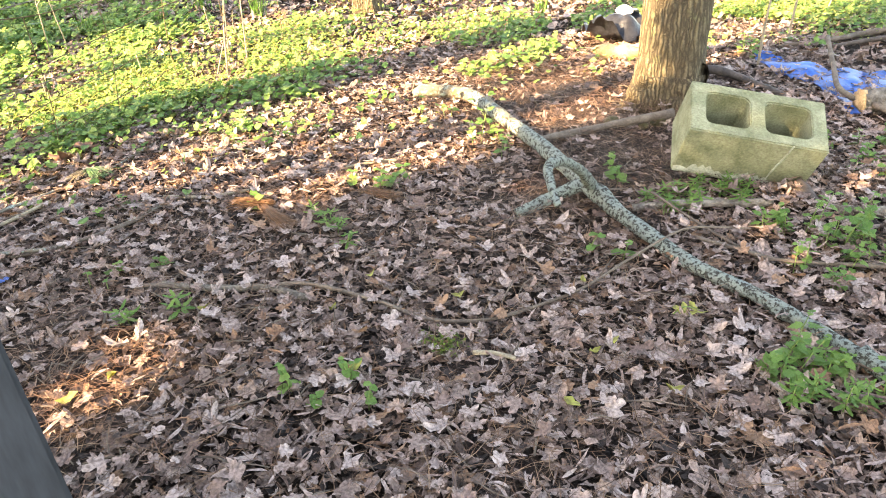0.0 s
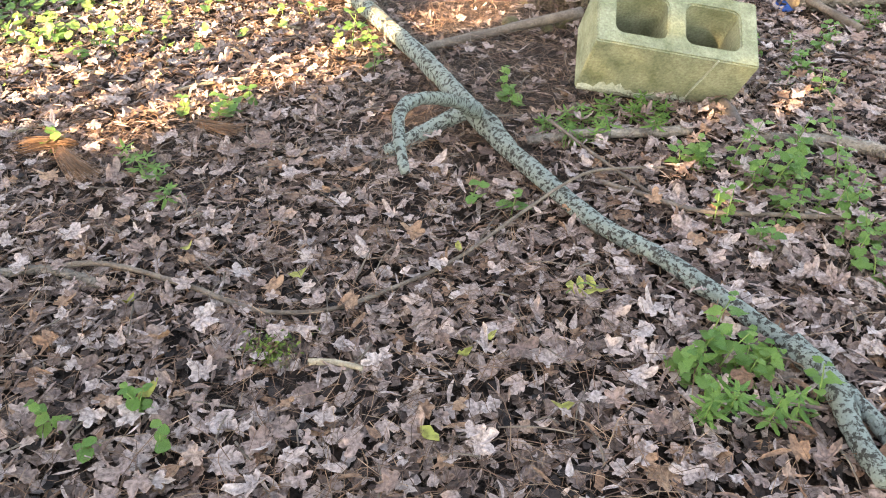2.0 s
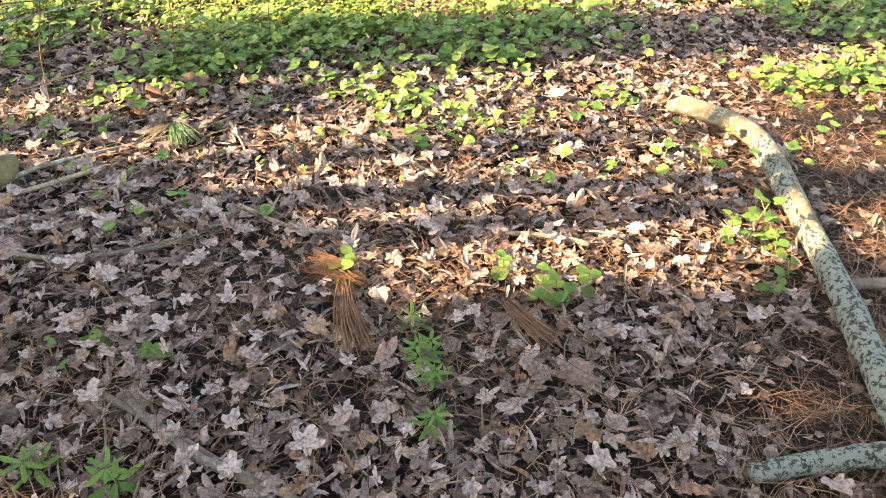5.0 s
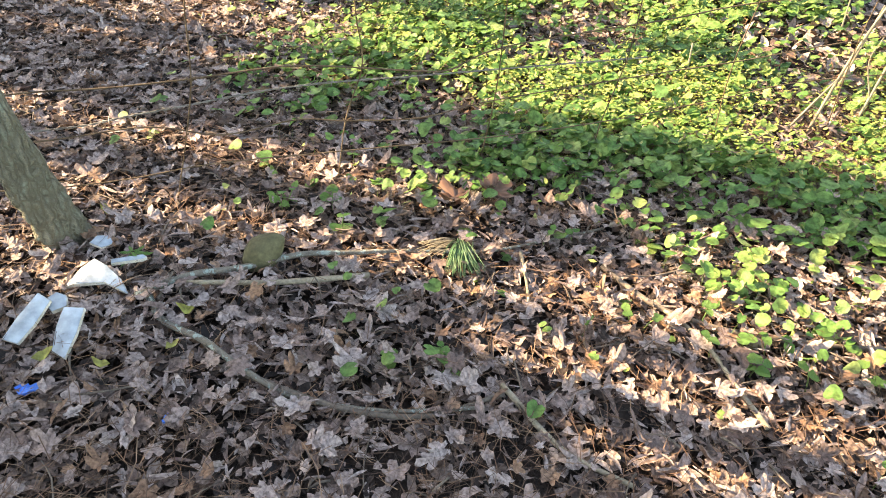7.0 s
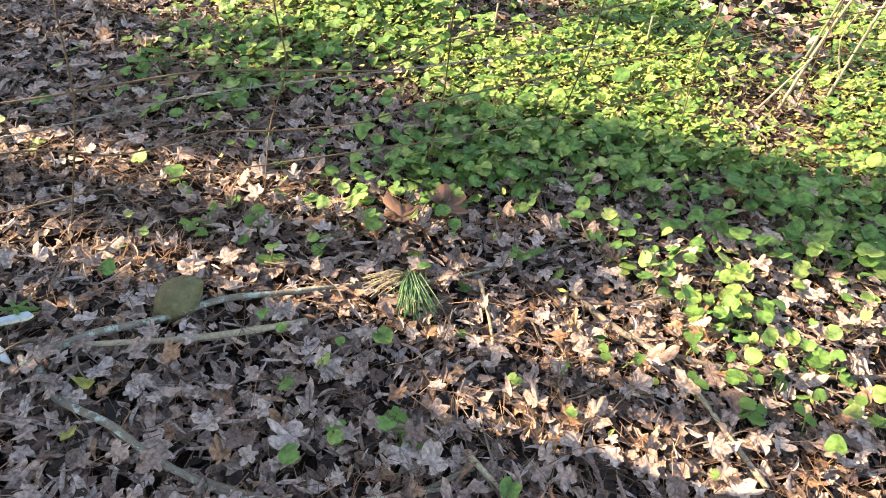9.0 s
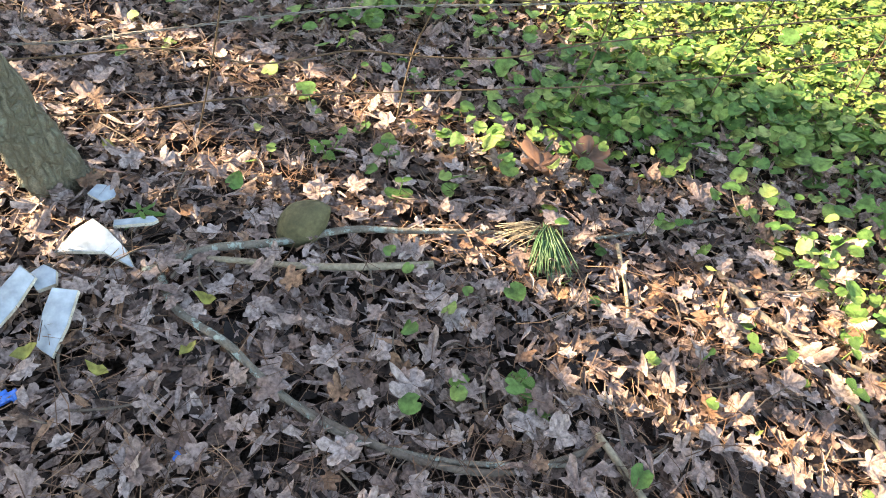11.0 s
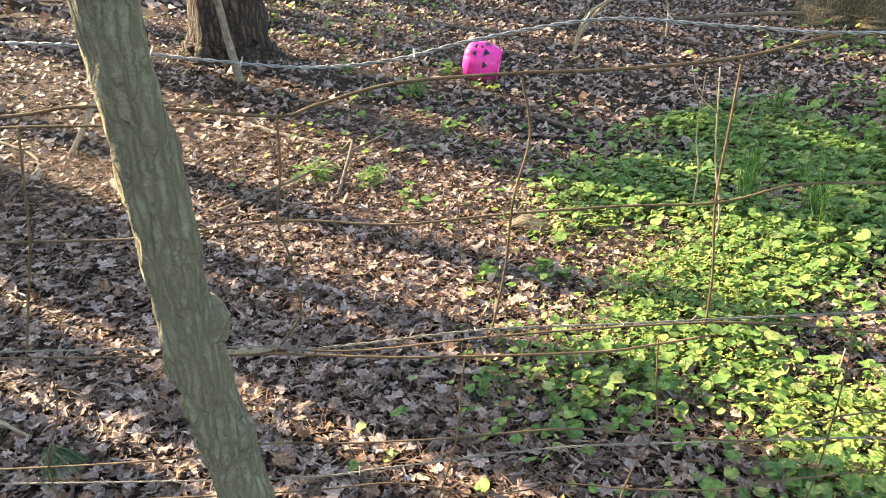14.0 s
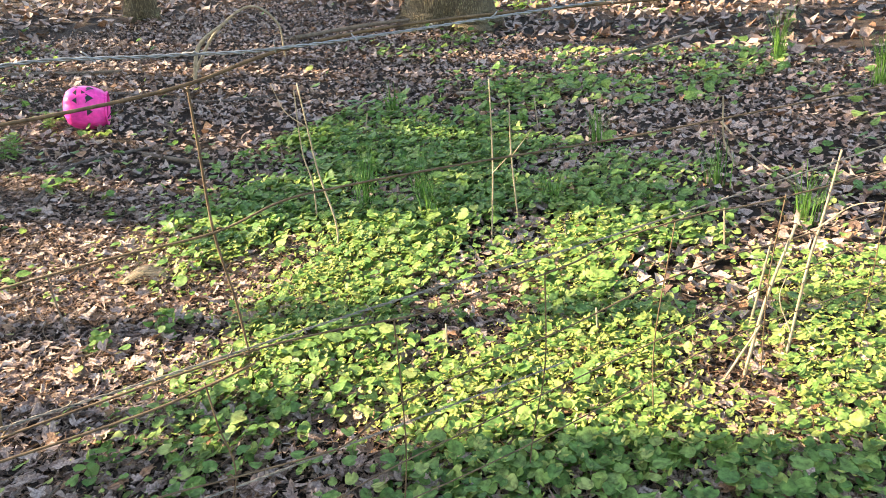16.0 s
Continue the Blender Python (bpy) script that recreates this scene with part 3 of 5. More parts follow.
# stalks of the herb leaves
hk = np.arange(0, len(hp), 3)
hv, hf = [], []
for i in hk:
    x, y, z = hp[i]
    g0 = gz(x, y)
    dx, dy = 0.012 * math.sin(i * 2.1), 0.012 * math.cos(i * 1.7)
    hv += [[x + dx, y + dy, g0], [x + dx + 0.0016, y + dy, g0], [x, y, z]]
hv = np.array(hv)
thing("herb_stalks", "thin pale green stalks under the herb leaves", "ground cover", (0, 0, 0),
      mesh_of("herb_stalks", hv, np.arange(len(hv)).reshape(-1, 3), M_STEM), "", "stuff")


# ---------------------------------------------------------------- trees
def tree(name, label, x, y, r, height, mat, lean=(0, 0), flare=0.35, limbs=0, crown=None, seed=0, lobes=5, pts=None, limb_from=0.4, rough=0.05):
    """Tapered trunk with root flare, limbs and, where wanted, a crown of small leaf clumps."""
    z = gz(x, y)
    ob = thing(name, label, "tree", (x, y, z - 0.03))
    rng = np.random.RandomState(seed)
    if pts is None:
        pts = [(0, 0, 0, r * (1 + flare)), (lean[0] * 0.02, lean[1] * 0.02, 0.12, r * (1 + flare * 0.35)), (lean[0] * 0.06, lean[1] * 0.06, 0.4, r * 1.04),
               (lean[0] * 0.35, lean[1] * 0.35, height * 0.35, r * 0.9), (lean[0], lean[1], height, r * 0.45)]
    c = curve_points(pts, 12)
    v, f = tube(pts, 28, 12, rough, seed)
    # root lobes
    n = len(c)
    ring = v[: n * 28].reshape(n, 28, 3)
    th = np.arange(28) / 28 * 6.283
    w = np.exp(-c[:, 2] / 0.16)[:, None] * 0.22 * np.sin(lobes * th + seed)[None] * flare / 0.35
    ring += (ring - c[:, None, :3]) * w[..., None]
    v[: n * 28] = ring.reshape(-1, 3)
    part("trunk", mesh_of("trunk", v, f, mat), ob)
    top = np.array(pts)
    for k in range(limbs):
        s = limb_from + (0.95 - limb_from) * (k + 0.5) / limbs
        hgt = height * s
        cx, cy = lean[0] * s, lean[1] * s
        a, ln = rng.uniform(0, 6.283), rng.uniform(0.9, 2.0) * (1.3 - s)
        rr = r * 0.32 * (1.2 - s)
        lp = [(cx, cy, hgt, rr), (cx + ln * 0.4 * math.cos(a), cy + ln * 0.4 * math.sin(a), hgt + ln * 0.25, rr * 0.7), (cx + ln * math.cos(a + 0.3), cy + ln * math.sin(a + 0.3), hgt + ln * 0.6, rr * 0.25)]
        part("limb", limb("limb", lp, mat, 7, 5, 0.05, seed + k), ob)
    if crown is not None:
        part("crown", crown, ob)
    return ob


def leaf_crown(name, centres, spread_m, count, lo, hi, mat, seed, skip=None, shapes=SLIVERS):
    r = np.random.RandomState(seed)
    centres = np.asarray(centres, float)
    k = r.randint(len(centres), size=count)
    p = centres[k] + r.randn(count, 3) * spread_m
    if skip is not None:
        p = p[~skip(p)]
    n = len(p)
    out = []
    for i, (v, f) in enumerate(shapes):
        m = np.arange(n) % len(shapes) == i
        q = v[None] * r.uniform(lo, hi, m.sum())[:, None, None]
        A = r.randn(m.sum(), 3)
        B = r.randn(m.sum(), 3)
        A /= np.linalg.norm(A, axis=1)[:, None]
        B -= (A * B).sum(1)[:, None] * A
        B /= np.linalg.norm(B, axis=1)[:, None]
        C = np.cross(A, B)
        w = q[..., :1] * A[:, None] + q[..., 1:2] * B[:, None] + q[..., 2:] * C[:, None] + p[m][:, None]
        out.append((w.reshape(-1, 3), (f[None] + (np.arange(len(w)) * len(v))[:, None, None]).reshape(-1, 3)))
    return mesh_of(name, *joined(out), mat)


def at_uv(u, v):
    return 0.875 * u - 0.485 * v, 0.485 * u + 0.875 * v


# trees that the walk sees
tree("oak_tree", "large oak trunk with furrowed brown bark beside the concrete block", 0.99, 1.69, 0.125, 9.0, M_TRUNK, (0.25, 0.5), 0.38, 3, None, 2, 4)
tree("leaning_sapling", "leaning grey green sapling trunk with ridged bark in the fence line", -1.735, 0.715, 0.05, 4.5, M_PALE, seed=4, lobes=3, rough=0.13,
     pts=[(0.0, 0.02, 0, 0.05), (0.010, 0.0, 0.1, 0.043), (0.02, -0.03, 0.24, 0.040), (0.015, -0.06, 0.44, 0.039), (0.018, -0.082, 0.6, 0.038), (0.042, -0.105, 0.9, 0.035), (0.08, -0.135, 1.3, 0.032), (0.2, -0.18, 2.6, 0.022), (0.3, -0.2, 4.5, 0.012)])
sap = bpy.data.objects["leaning_sapling"]
for kx, ky, kz, kr in ((0.022, -0.062, 0.62, 0.03), (0.03, -0.045, 0.43, 0.026)):
    kb = bmesh.new()
    bmesh.ops.create_icosphere(kb, subdivisions=3, radius=1.0)
    for v in kb.verts:
        v.co = Vector((v.co.x * kr, v.co.y * kr, v.co.z * kr * 1.5)) * (1 + 0.12 * noise.noise(v.co * 2))
    part("knot", bm_mesh("knot", kb, M_PALE), sap, "", pose(kx, ky, kz + 0.03))
tree("pine_tree", "stout pine trunk with dark furrowed bark at the back", -5.85, 1.86, 0.235, 9.0, M_DARKBARK, (0.1, 0.1), 0.42, 3, None, 6, 6)
tree("oak_tree_beyond", "broad trunk standing at the far edge of the herbs", -4.75, 7.25, 0.42, 10.0, M_TRUNK, (0.3, 0.2), 0.4, 3, None, 7, 5)
tree("young_tree", "slim sunlit trunk beyond the herb patch", -0.22, 3.53, 0.07, 6.5, M_TRUNK, (0.2, 0.3), 0.45, 2, None, 8, 4)
for k, (tx, ty, tr) in enumerate(((-3.2, 9.8, 0.2), (-7.4, 5.6, 0.16), (-8.6, 3.1, 0.2), (-9.5, 8.2, 0.24), (-0.6, 8.6, 0.19), (3.9, 8.5, 0.22), (-6.6, 11.5, 0.25), (-11.5, 5.5, 0.2))):
    tree("wood_tree", "brown trunk standing in the wood behind", tx, ty, tr, 8.5 + (k * 37 % 5), M_TRUNK if k % 3 else M_DARKBARK, (0.3 * math.sin(k), 0.3 * math.cos(k)), 0.35, 2, None, 20 + k, 3 + k % 4)

# unseen trees added towards the sun so trunks and crowns throw the shade bands
for k, (u, v, r) in enumerate(((-8.2, 2.11, 0.205), (-8.8, 2.865, 0.085), (-6.2, 1.235, 0.05), (-5.6, 1.545, 0.036), (-9.6, 3.90, 0.17), (-10.6, 4.55, 0.13), (-11.5, 5.35, 0.2), (-12.0, 6.2, 0.15), (-13, 7.6, 0.25))):  # u, v, radius
    tx, ty = at_uv(u, v)
    tree("wood_tree", "unseen tall trunk added sunward to cast a shade band", tx, ty, r, 8.5 + k % 3, M_DARKBARK, (0, 0), 0.1, 4, None, 40 + k, 4, None, 0.82)


# unseen broken trunks, their height set so the added shade ends on the left
sx_, sy_ = at_uv(-8.0, 2.40)
tree("shade_snag", "unseen broken trunk added sunward to widen a shade band", sx_, sy_, 0.14, 3.48, M_DARKBARK, (0, 0), 0.1, 0, None, 55, 4)
sx_, sy_ = at_uv(-8.5, 1.75)
tree("shade_snag", "unseen slim broken trunk added sunward to widen a shade band", sx_, sy_, 0.15, 3.85, M_DARKBARK, (0, 0), 0.1, 0, None, 56, 4)


def needle_skip(p):
    """Opens gaps in the added crown for sun on needle bed, bands and dapples."""
    x, y, z = p[:, 0] + HEM[0], p[:, 1] + HEM[1], p[:, 2] + HEM[2]
    k = z / math.tan(SUN_UP)
    u, v = band(x, y)
    u = u + k
    hole = (np.abs(u + 0.84) < 0.24) & (np.abs(v - 0.55 - 0.2 * (u + 0.84)) < 0.13)
    lit = v > 0.95 + 0.62 / (1 + np.exp((u + 0.5) * 14)) + 0.03 * np.sin(11 * u)
    lit2 = v > 1.50 + 0.04 * np.sin(5 * u)
    clump = (np.abs(u + 0.40) < 0.05) & (v > 1.80) & (v < 1.88)
    dapple = (u < -1.07) & (u > -1.75) & (v > 1.20 + 0.07 * np.sin(9 * u))
    specks = (blotch(u * 0.6, v, 15, 33) > 0.95) & (v > 0.62)
    return (hole | lit | lit2 | dapple | specks) & ~clump


# unseen evergreen, added to shade the ground near the walk
HEM = (*at_uv(-5.6, -0.2), -0.03)
hr = np.random.RandomState(9)
cent = []
for k in range(90):
    zz = hr.uniform(1.6, 6.2)
    rad = 2.3 * (1 - 0.55 * (zz - 1.6) / 4.6) * math.sqrt(hr.rand())
    a = hr.uniform(0, 6.283)
    cent.append((rad * math.cos(a), rad * math.sin(a), zz))
# further leaf clusters, added to shade the left litter and one small spot
for k in range(45):
    du, dv = hr.uniform(-0.5, 0.7), hr.uniform(1.15, 1.72)
    cent.append((0.875 * du - 0.485 * dv, 0.485 * du + 0.875 * dv, hr.uniform(2.0, 3.0)))
for k in range(2):
    du, dv = hr.uniform(-0.5, 0.5), hr.uniform(1.95, 2.1)
    cent.append((0.875 * du - 0.485 * dv, 0.485 * du + 0.875 * dv, (5.6 - du + hr.uniform(-0.48, -0.32)) * math.tan(SUN_UP)))
tree("shade_hemlock", "unseen dense dark evergreen added to shade the path", HEM[0], HEM[1], 0.16, 7.5, M_DARKBARK, (0, 0), 0.25, 6,
     leaf_crown("crown", cent, (0.3, 0.3, 0.2), 30000, 0.06, 0.14, M_FROND, 3, needle_skip), 60, 5)
# unseen maples added sunward, their sparse crowns shading the ground
for k, (u, v, cnt, wide) in enumerate(((-10.6, 4.5, 600, 0.33), (-11.6, 5.7, 1100, 0.4), (-14.0, 8.4, 1700, 0.5), (-9.0, -3.4, 5000, 1.0))):
    tx, ty = at_uv(u, v)
    cent = []
    for j in range(34):
        du, dv = hr.randn() * 0.9, hr.randn() * wide
        cent.append((0.875 * du - 0.485 * dv, 0.485 * du + 0.875 * dv, 4.2 + hr.rand() * 2.6))
    tree("shade_maple", "unseen young maple added sunward, its sparse spring foliage casting shade", tx, ty, 0.1, 6.6, M_TRUNK, (0.1, 0.1), 0.25, 5,
         leaf_crown("crown", cent, (0.25, 0.25, 0.3), cnt, 0.05, 0.12, M_GREEN, 70 + k, None, FARLEAVES), 80 + k, 4)

# an unseen maple added so its high crown shades the herbs' far right
tx, ty = at_uv(-9.5, 3.74)
cent = []
for j in range(26):
    du, dv = hr.uniform(-0.5, 0.5), hr.uniform(-0.42, 0.05)
    cent.append((0.875 * du - 0.485 * dv, 0.485 * du + 0.875 * dv, 5.45 + hr.rand() * 1.3))
tree("shade_maple", "unseen young maple added sunward, its sparse spring foliage casting shade", tx, ty, 0.08, 6.9, M_TRUNK, (0.05, 0.05), 0.25, 3,
     leaf_crown("crown", cent, (0.12, 0.12, 0.2), 900, 0.05, 0.11, M_GREEN, 91, None, FARLEAVES), 92, 4, None, 0.85)

# small twigs strewn through the litter
tr_ = np.random.RandomState(77)
pieces = []
for i in range(1100):
    x, y, a, ln = tr_.uniform(-3.3, 1.9), tr_.uniform(-0.4, 2.6), tr_.uniform(0, 6.283), tr_.uniform(0.02, 0.12)
    z, rr = 0.018 + 0.012 * tr_.rand(), tr_.uniform(0.0009, 0.0026)
    b1, dz = tr_.uniform(-0.25, 0.25), 0.012 * tr_.randn()
    pieces.append(tube([(x, y, z, rr), (x + ln * 0.5 * math.cos(a), y + ln * 0.5 * math.sin(a), z + 0.006, rr * 0.9), (x + ln * math.cos(a + b1), y + ln * math.sin(a + b1), max(z + dz, 0.012), rr * 0.6)], 4, 2, 0.1, i))
thing("twig_litter", "small broken brown twigs strewn in the leaves", "twigs", (0, 0, 0), mesh_of("twig_litter", *joined(pieces), M_TWIG), "", "stuff")

# ---------------------------------------------------------------- concrete block
def rounded(cx, cy, w, h, r, n=5):
    out = []
    for k, (sx, sy) in enumerate(((1, 1), (-1, 1), (-1, -1), (1, -1))):
        for i in range(n):
            a = (k + i / (n - 1)) * math.pi / 2
            out.append((cx + sx * (w / 2 - r) + r * math.cos(a), cy + sy * (h / 2 - r) + r * math.sin(a)))
    return out


def concrete_block():
    L, W, H = 0.397, 0.194, 0.194
    bm = bmesh.new()
    loops = [rounded(0, 0, L, W, 0.006, 3), rounded(-0.089, 0, 0.128, 0.118, 0.022), rounded(0.087, 0, 0.134, 0.118, 0.022)]
    edges = []
    for lp in loops:
        vs = [bm.verts.new((x, y, -H / 2)) for x, y in lp]
        edges += [bm.edges.new((vs[i], vs[(i + 1) % len(vs)])) for i in range(len(vs))]
    bmesh.ops.triangle_fill(bm, use_beauty=True, edges=edges)
    ex = bmesh.ops.extrude_face_region(bm, geom=bm.faces[:])
    bmesh.ops.translate(bm, vec=(0, 0, H), verts=[e for e in ex["geom"] if isinstance(e, bmesh.types.BMVert)])
    bmesh.ops.recalc_face_normals(bm, faces=bm.faces[:])
    bmesh.ops.bevel(bm, geom=[e for e in bm.edges if e.calc_face_angle(0) > 1.2], offset=0.004, segments=2, affect="EDGES")
    ob = thing("concrete_block", "mossy grey two-core concrete block tipped on the leaves", "concrete block")
    ob.matrix_basis = pose(0.958, 0.95, 0.135, 27.47, 9.79, -14.08)
    part("body", bm_mesh("body", bm, M_BLOCK, False), ob)
    r = np.random.RandomState(6)
    # hardened mortar along the lower edge of the face
    n = 34
    xs = np.linspace(-0.195, 0.15, n)
    hgt = 0.030 + 0.010 * np.sin(xs * 40) + 0.006 * r.randn(n)
    v, f = [], []
    for i in range(n):
        v += [(xs[i], -0.0965, -0.097), (xs[i], -0.102 - 0.002 * r.rand(), -0.093), (xs[i], -0.101, -0.097 + hgt[i] * 0.6), (xs[i], -0.0966, -0.097 + hgt[i])]
    for i in range(n - 1):
        for j in range(3):
            f.append((i * 4 + j, i * 4 + j + 4, i * 4 + j + 5, i * 4 + j + 1))
    part("mortar_crust", mesh_of("mortar_crust", v, f, M_MORTAR), ob, "pale hardened mortar along the lower edge")
    v, f = tube([(0.098, -0.0975, 0.097, 0.0025), (0.092, -0.098, 0.04, 0.003), (0.085, -0.0975, -0.02, 0.003), (0.082, -0.097, -0.08, 0.002)], 6, 6, 0.2, 3)
    part("mortar_run", mesh_of("mortar_run", v, f, M_MORTAR), ob, "trickle of dried mortar down the face")


concrete_block()
thing("wood_stub", "short dark rotten stub propping the block", "wood", (0, 0, 0), limb("wood_stub", [(1.07, 0.67, -0.01, 0.014), (1.075, 0.74, 0.02, 0.017), (1.08, 0.82, 0.03, 0.016)], M_DARKTWIG, 9, 5, 0.15, 5))


# ---------------------------------------------------------------- fallen branch with lichen
log = thing("fallen_branch", "long fallen branch covered in pale blue green lichen", "branch")
LOG = [(-0.02, 1.885, 0.045, 0.0247), (0.1, 1.85, 0.045, 0.0256), (0.215, 1.75, 0.045, 0.0261), (0.331, 1.381, 0.045, 0.0252), (0.401, 1.102, 0.05, 0.0241), (0.451, 0.873, 0.05, 0.0248), (0.509, 0.677, 0.038, 0.0206), (0.6, 0.43, 0.032, 0.0186), (0.695, 0.285, 0.028, 0.0172), (0.76, 0.145, 0.029, 0.0165), (0.808, 0.03, 0.03, 0.0158)]
part("main_limb", limb("main_limb", LOG[2:], M_LOG, 16, 9, 0.12, 3, ((0.15, 0.3), (0.42, 0.4), (0.8, 0.3))), log)
part("butt_end", limb("butt_end", LOG[:4], M_LOGEND, 16, 9, 0.07, 4), log, "sun-bleached butt end with loose bark")
part("tail_limb", limb("tail_limb", [(0.80, 0.045, 0.03, 0.024), (0.825, -0.03, 0.03, 0.02), (0.80, -0.12, 0.035, 0.017), (0.78, -0.22, 0.05, 0.015)], M_LOG, 12, 8, 0.12, 8), log)
part("tail_limb", limb("tail_limb", [(0.82, -0.02, 0.03, 0.016), (0.845, -0.12, 0.03, 0.014), (0.84, -0.24, 0.03, 0.012)], M_LOG, 10, 8, 0.12, 9), log)
part("side_branch", limb("side_branch", [(0.445, 0.89, 0.05, 0.022), (0.37, 0.86, 0.04, 0.019), (0.3, 0.83, 0.028, 0.018), (0.225, 0.788, 0.02, 0.016)], M_LOG, 12, 8, 0.14, 10), log)
part("raised_branch", limb("raised_branch", [(0.455, 0.85, 0.06, 0.020), (0.37, 0.66, 0.2, 0.013), (0.28, 0.49, 0.31, 0.0115), (0.225, 0.408, 0.342, 0.0115), (0.205, 0.3, 0.35, 0.0095), (0.202, 0.221, 0.342, 0.007)], M_LOG, 12, 8, 0.16, 11), log)


# ---------------------------------------------------------------- sticks
def stick(name, label, pts, r0, r1, mat, group="", sides=7, rough=0.1, lift=0.0):
    n = len(pts)
    q = [(p[0], p[1], gz(p[0], p[1]) + (p[2] if len(p) > 2 else 0.018) + lift, r0 + (r1 - r0) * i / (n - 1)) for i, p in enumerate(pts)]
    return thing(name, label, "stick", (0, 0, 0), limb(name, q, mat, sides, 6, rough, int(abs(q[0][0]) * 1000) % 997), group)


stick("vine_stem", "long curved dry brown vine stem on the leaves", [(-0.8, 0.57, 0.02), (-0.642, 0.547), (-0.496, 0.518), (-0.361, 0.496, 0.03), (-0.19, 0.397, 0.03), (-0.068, 0.319), (0.063, 0.296), (0.187, 0.332), (0.31, 0.373, 0.03), (0.455, 0.458, 0.05), (0.611, 0.537, 0.07), (0.732, 0.565, 0.05), (0.82, 0.58, 0.03)], 0.0065, 0.0025, M_TWIG)
stick("stick", "straight pale branch lying between log and oak", [(0.36, 1.24, 0.03), (0.413, 1.302, 0.03), (0.644, 1.37, 0.03), (0.899, 1.381, 0.06)], 0.010, 0.017, M_TWIG)
stick("stick", "thick weathered stick under the green weeds", [(0.56, 0.775, 0.015), (0.697, 0.761, 0.025), (0.836, 0.735, 0.025), (0.95, 0.723, 0.025)], 0.011, 0.013, M_ROTTEN)
stick("rotten_branch", "grey rotten branch sunk in the leaves", [(1.1, 0.67, 0.015), (1.26, 0.598, 0.025), (1.36, 0.52, 0.025), (1.6, 0.4, 0.02)], 0.013, 0.02, M_ROTTEN, "", 10, 0.2)
stick("stick", "thin brown twig crossing the weeds", [(0.66, 0.56, 0.03), (0.729, 0.497, 0.03), (0.822, 0.417, 0.03), (0.968, 0.372, 0.03), (1.19, 0.324, 0.02)], 0.005, 0.006, M_TWIG)
stick("stick", "thin leaning brown twig by the weeds", [(0.62, 0.80, 0.05), (0.70, 0.62, 0.03), (0.78, 0.45, 0.02)], 0.004, 0.004, M_TWIG)
stick("stick", "crooked twig in the leaves", [(-0.862, 1.098), (-0.713, 1.071), (-0.594, 1.099)], 0.006, 0.004, M_PALETWIG)
stick("stick", "thin crooked twig in the leaves", [(-1.204, 0.777), (-1.031, 0.852), (-0.91, 0.947), (-0.847, 1.085)], 0.006, 0.004, M_TWIG)
stick("stick", "bark-shedding stick on the leaves", [(-0.74, 0.575), (-0.699, 0.557), (-0.582, 0.524), (-0.465, 0.511), (-0.36, 0.45)], 0.008, 0.010, M_ROTTEN)
stick("stick", "short yellowish split twig", [(-0.29, 1.217), (-0.197, 1.241), (-0.112, 1.244)], 0.005, 0.007, M_PALETWIG)
stick("stick", "long thin curved twig on the leaves", [(-0.93, 1.49), (-0.782, 1.475), (-0.64, 1.53), (-0.49, 1.645), (-0.33, 1.80), (-0.2, 1.9)], 0.006, 0.004, M_TWIG)
stick("stick", "pale stick in the sun", [(-0.80, 1.48), (-0.683, 1.46), (-0.575, 1.401), (-0.499, 1.36)], 0.0045, 0.005, M_PALETWIG)
stick("stick", "short pale stick in the sun", [(-0.05, 1.62), (0.05, 1.55)], 0.007, 0.006, M_PALETWIG)
stick("stick", "forked stick with grey lichen", [(-1.47, 0.745, 0.02), (-1.444, 0.842, 0.03), (-1.395, 0.935, 0.03), (-1.351, 1.034, 0.035), (-1.289, 1.125, 0.03), (-1.227, 1.226), (-1.135, 1.327), (-1.093, 1.399), (-1.004, 1.599)], 0.0075, 0.0028, M_GREYTWIG)
stick("stick", "pale barkless stick with a sawn end", [(-1.43, 0.83, 0.03), (-1.312, 0.964, 0.03), (-1.217, 1.102, 0.03)], 0.0045, 0.0065, M_PALETWIG)
stick("stick", "long crooked lichen twig on the leaves", [(-1.453, 0.762), (-1.379, 0.751), (-1.276, 0.775, 0.03), (-1.191, 0.786, 0.03), (-1.097, 0.814), (-1.027, 0.855), (-0.941, 0.929), (-0.85, 1.041)], 0.007, 0.0035, M_GREYTWIG)
stick("stick", "thin dry stalk lying in the leaves", [(-1.072, 1.396), (-1.0, 1.33), (-0.948, 1.276)], 0.004, 0.003, M_PALETWIG)
stick("dark_branch", "dark damp branch behind the block", [(1.17, 1.90, 0.03), (1.26, 1.85, 0.05), (1.35, 1.73, 0.03), (1.42, 1.55, 0.02)], 0.022, 0.012, M_DARKTWIG)
stick("dark_branch", "crooked branch lying across the tarp", [(1.68, 1.14, 0.03), (1.63, 1.30, 0.05), (1.60, 1.50, 0.05), (1.68, 1.70, 0.07), (1.80, 1.98, 0.12)], 0.014, 0.009, M_TWIG)
stick("fallen_stick", "long grey branch lying behind the tarp", [(1.72, 2.22, 0.02), (1.98, 2.20, 0.04), (2.15, 2.26, 0.04), (2.34, 2.24, 0.06), (2.60, 2.32, 0.06), (3.0, 2.34, 0.08)], 0.008, 0.024, M_TWIG, "", 10, 0.18)
stick("fallen_stick", "dark rotten branch lying behind the tarp", [(1.9, 2.12, 0.03), (2.2, 2.14, 0.05), (2.55, 2.2, 0.05), (2.9, 2.15, 0.04)], 0.009, 0.016, M_DARKTWIG, "", 9, 0.2)
stick("stick", "dark twig among the leaves by the tarp", [(1.3, 1.2), (1.45, 1.12), (1.6, 0.98)], 0.006, 0.004, M_DARKTWIG)
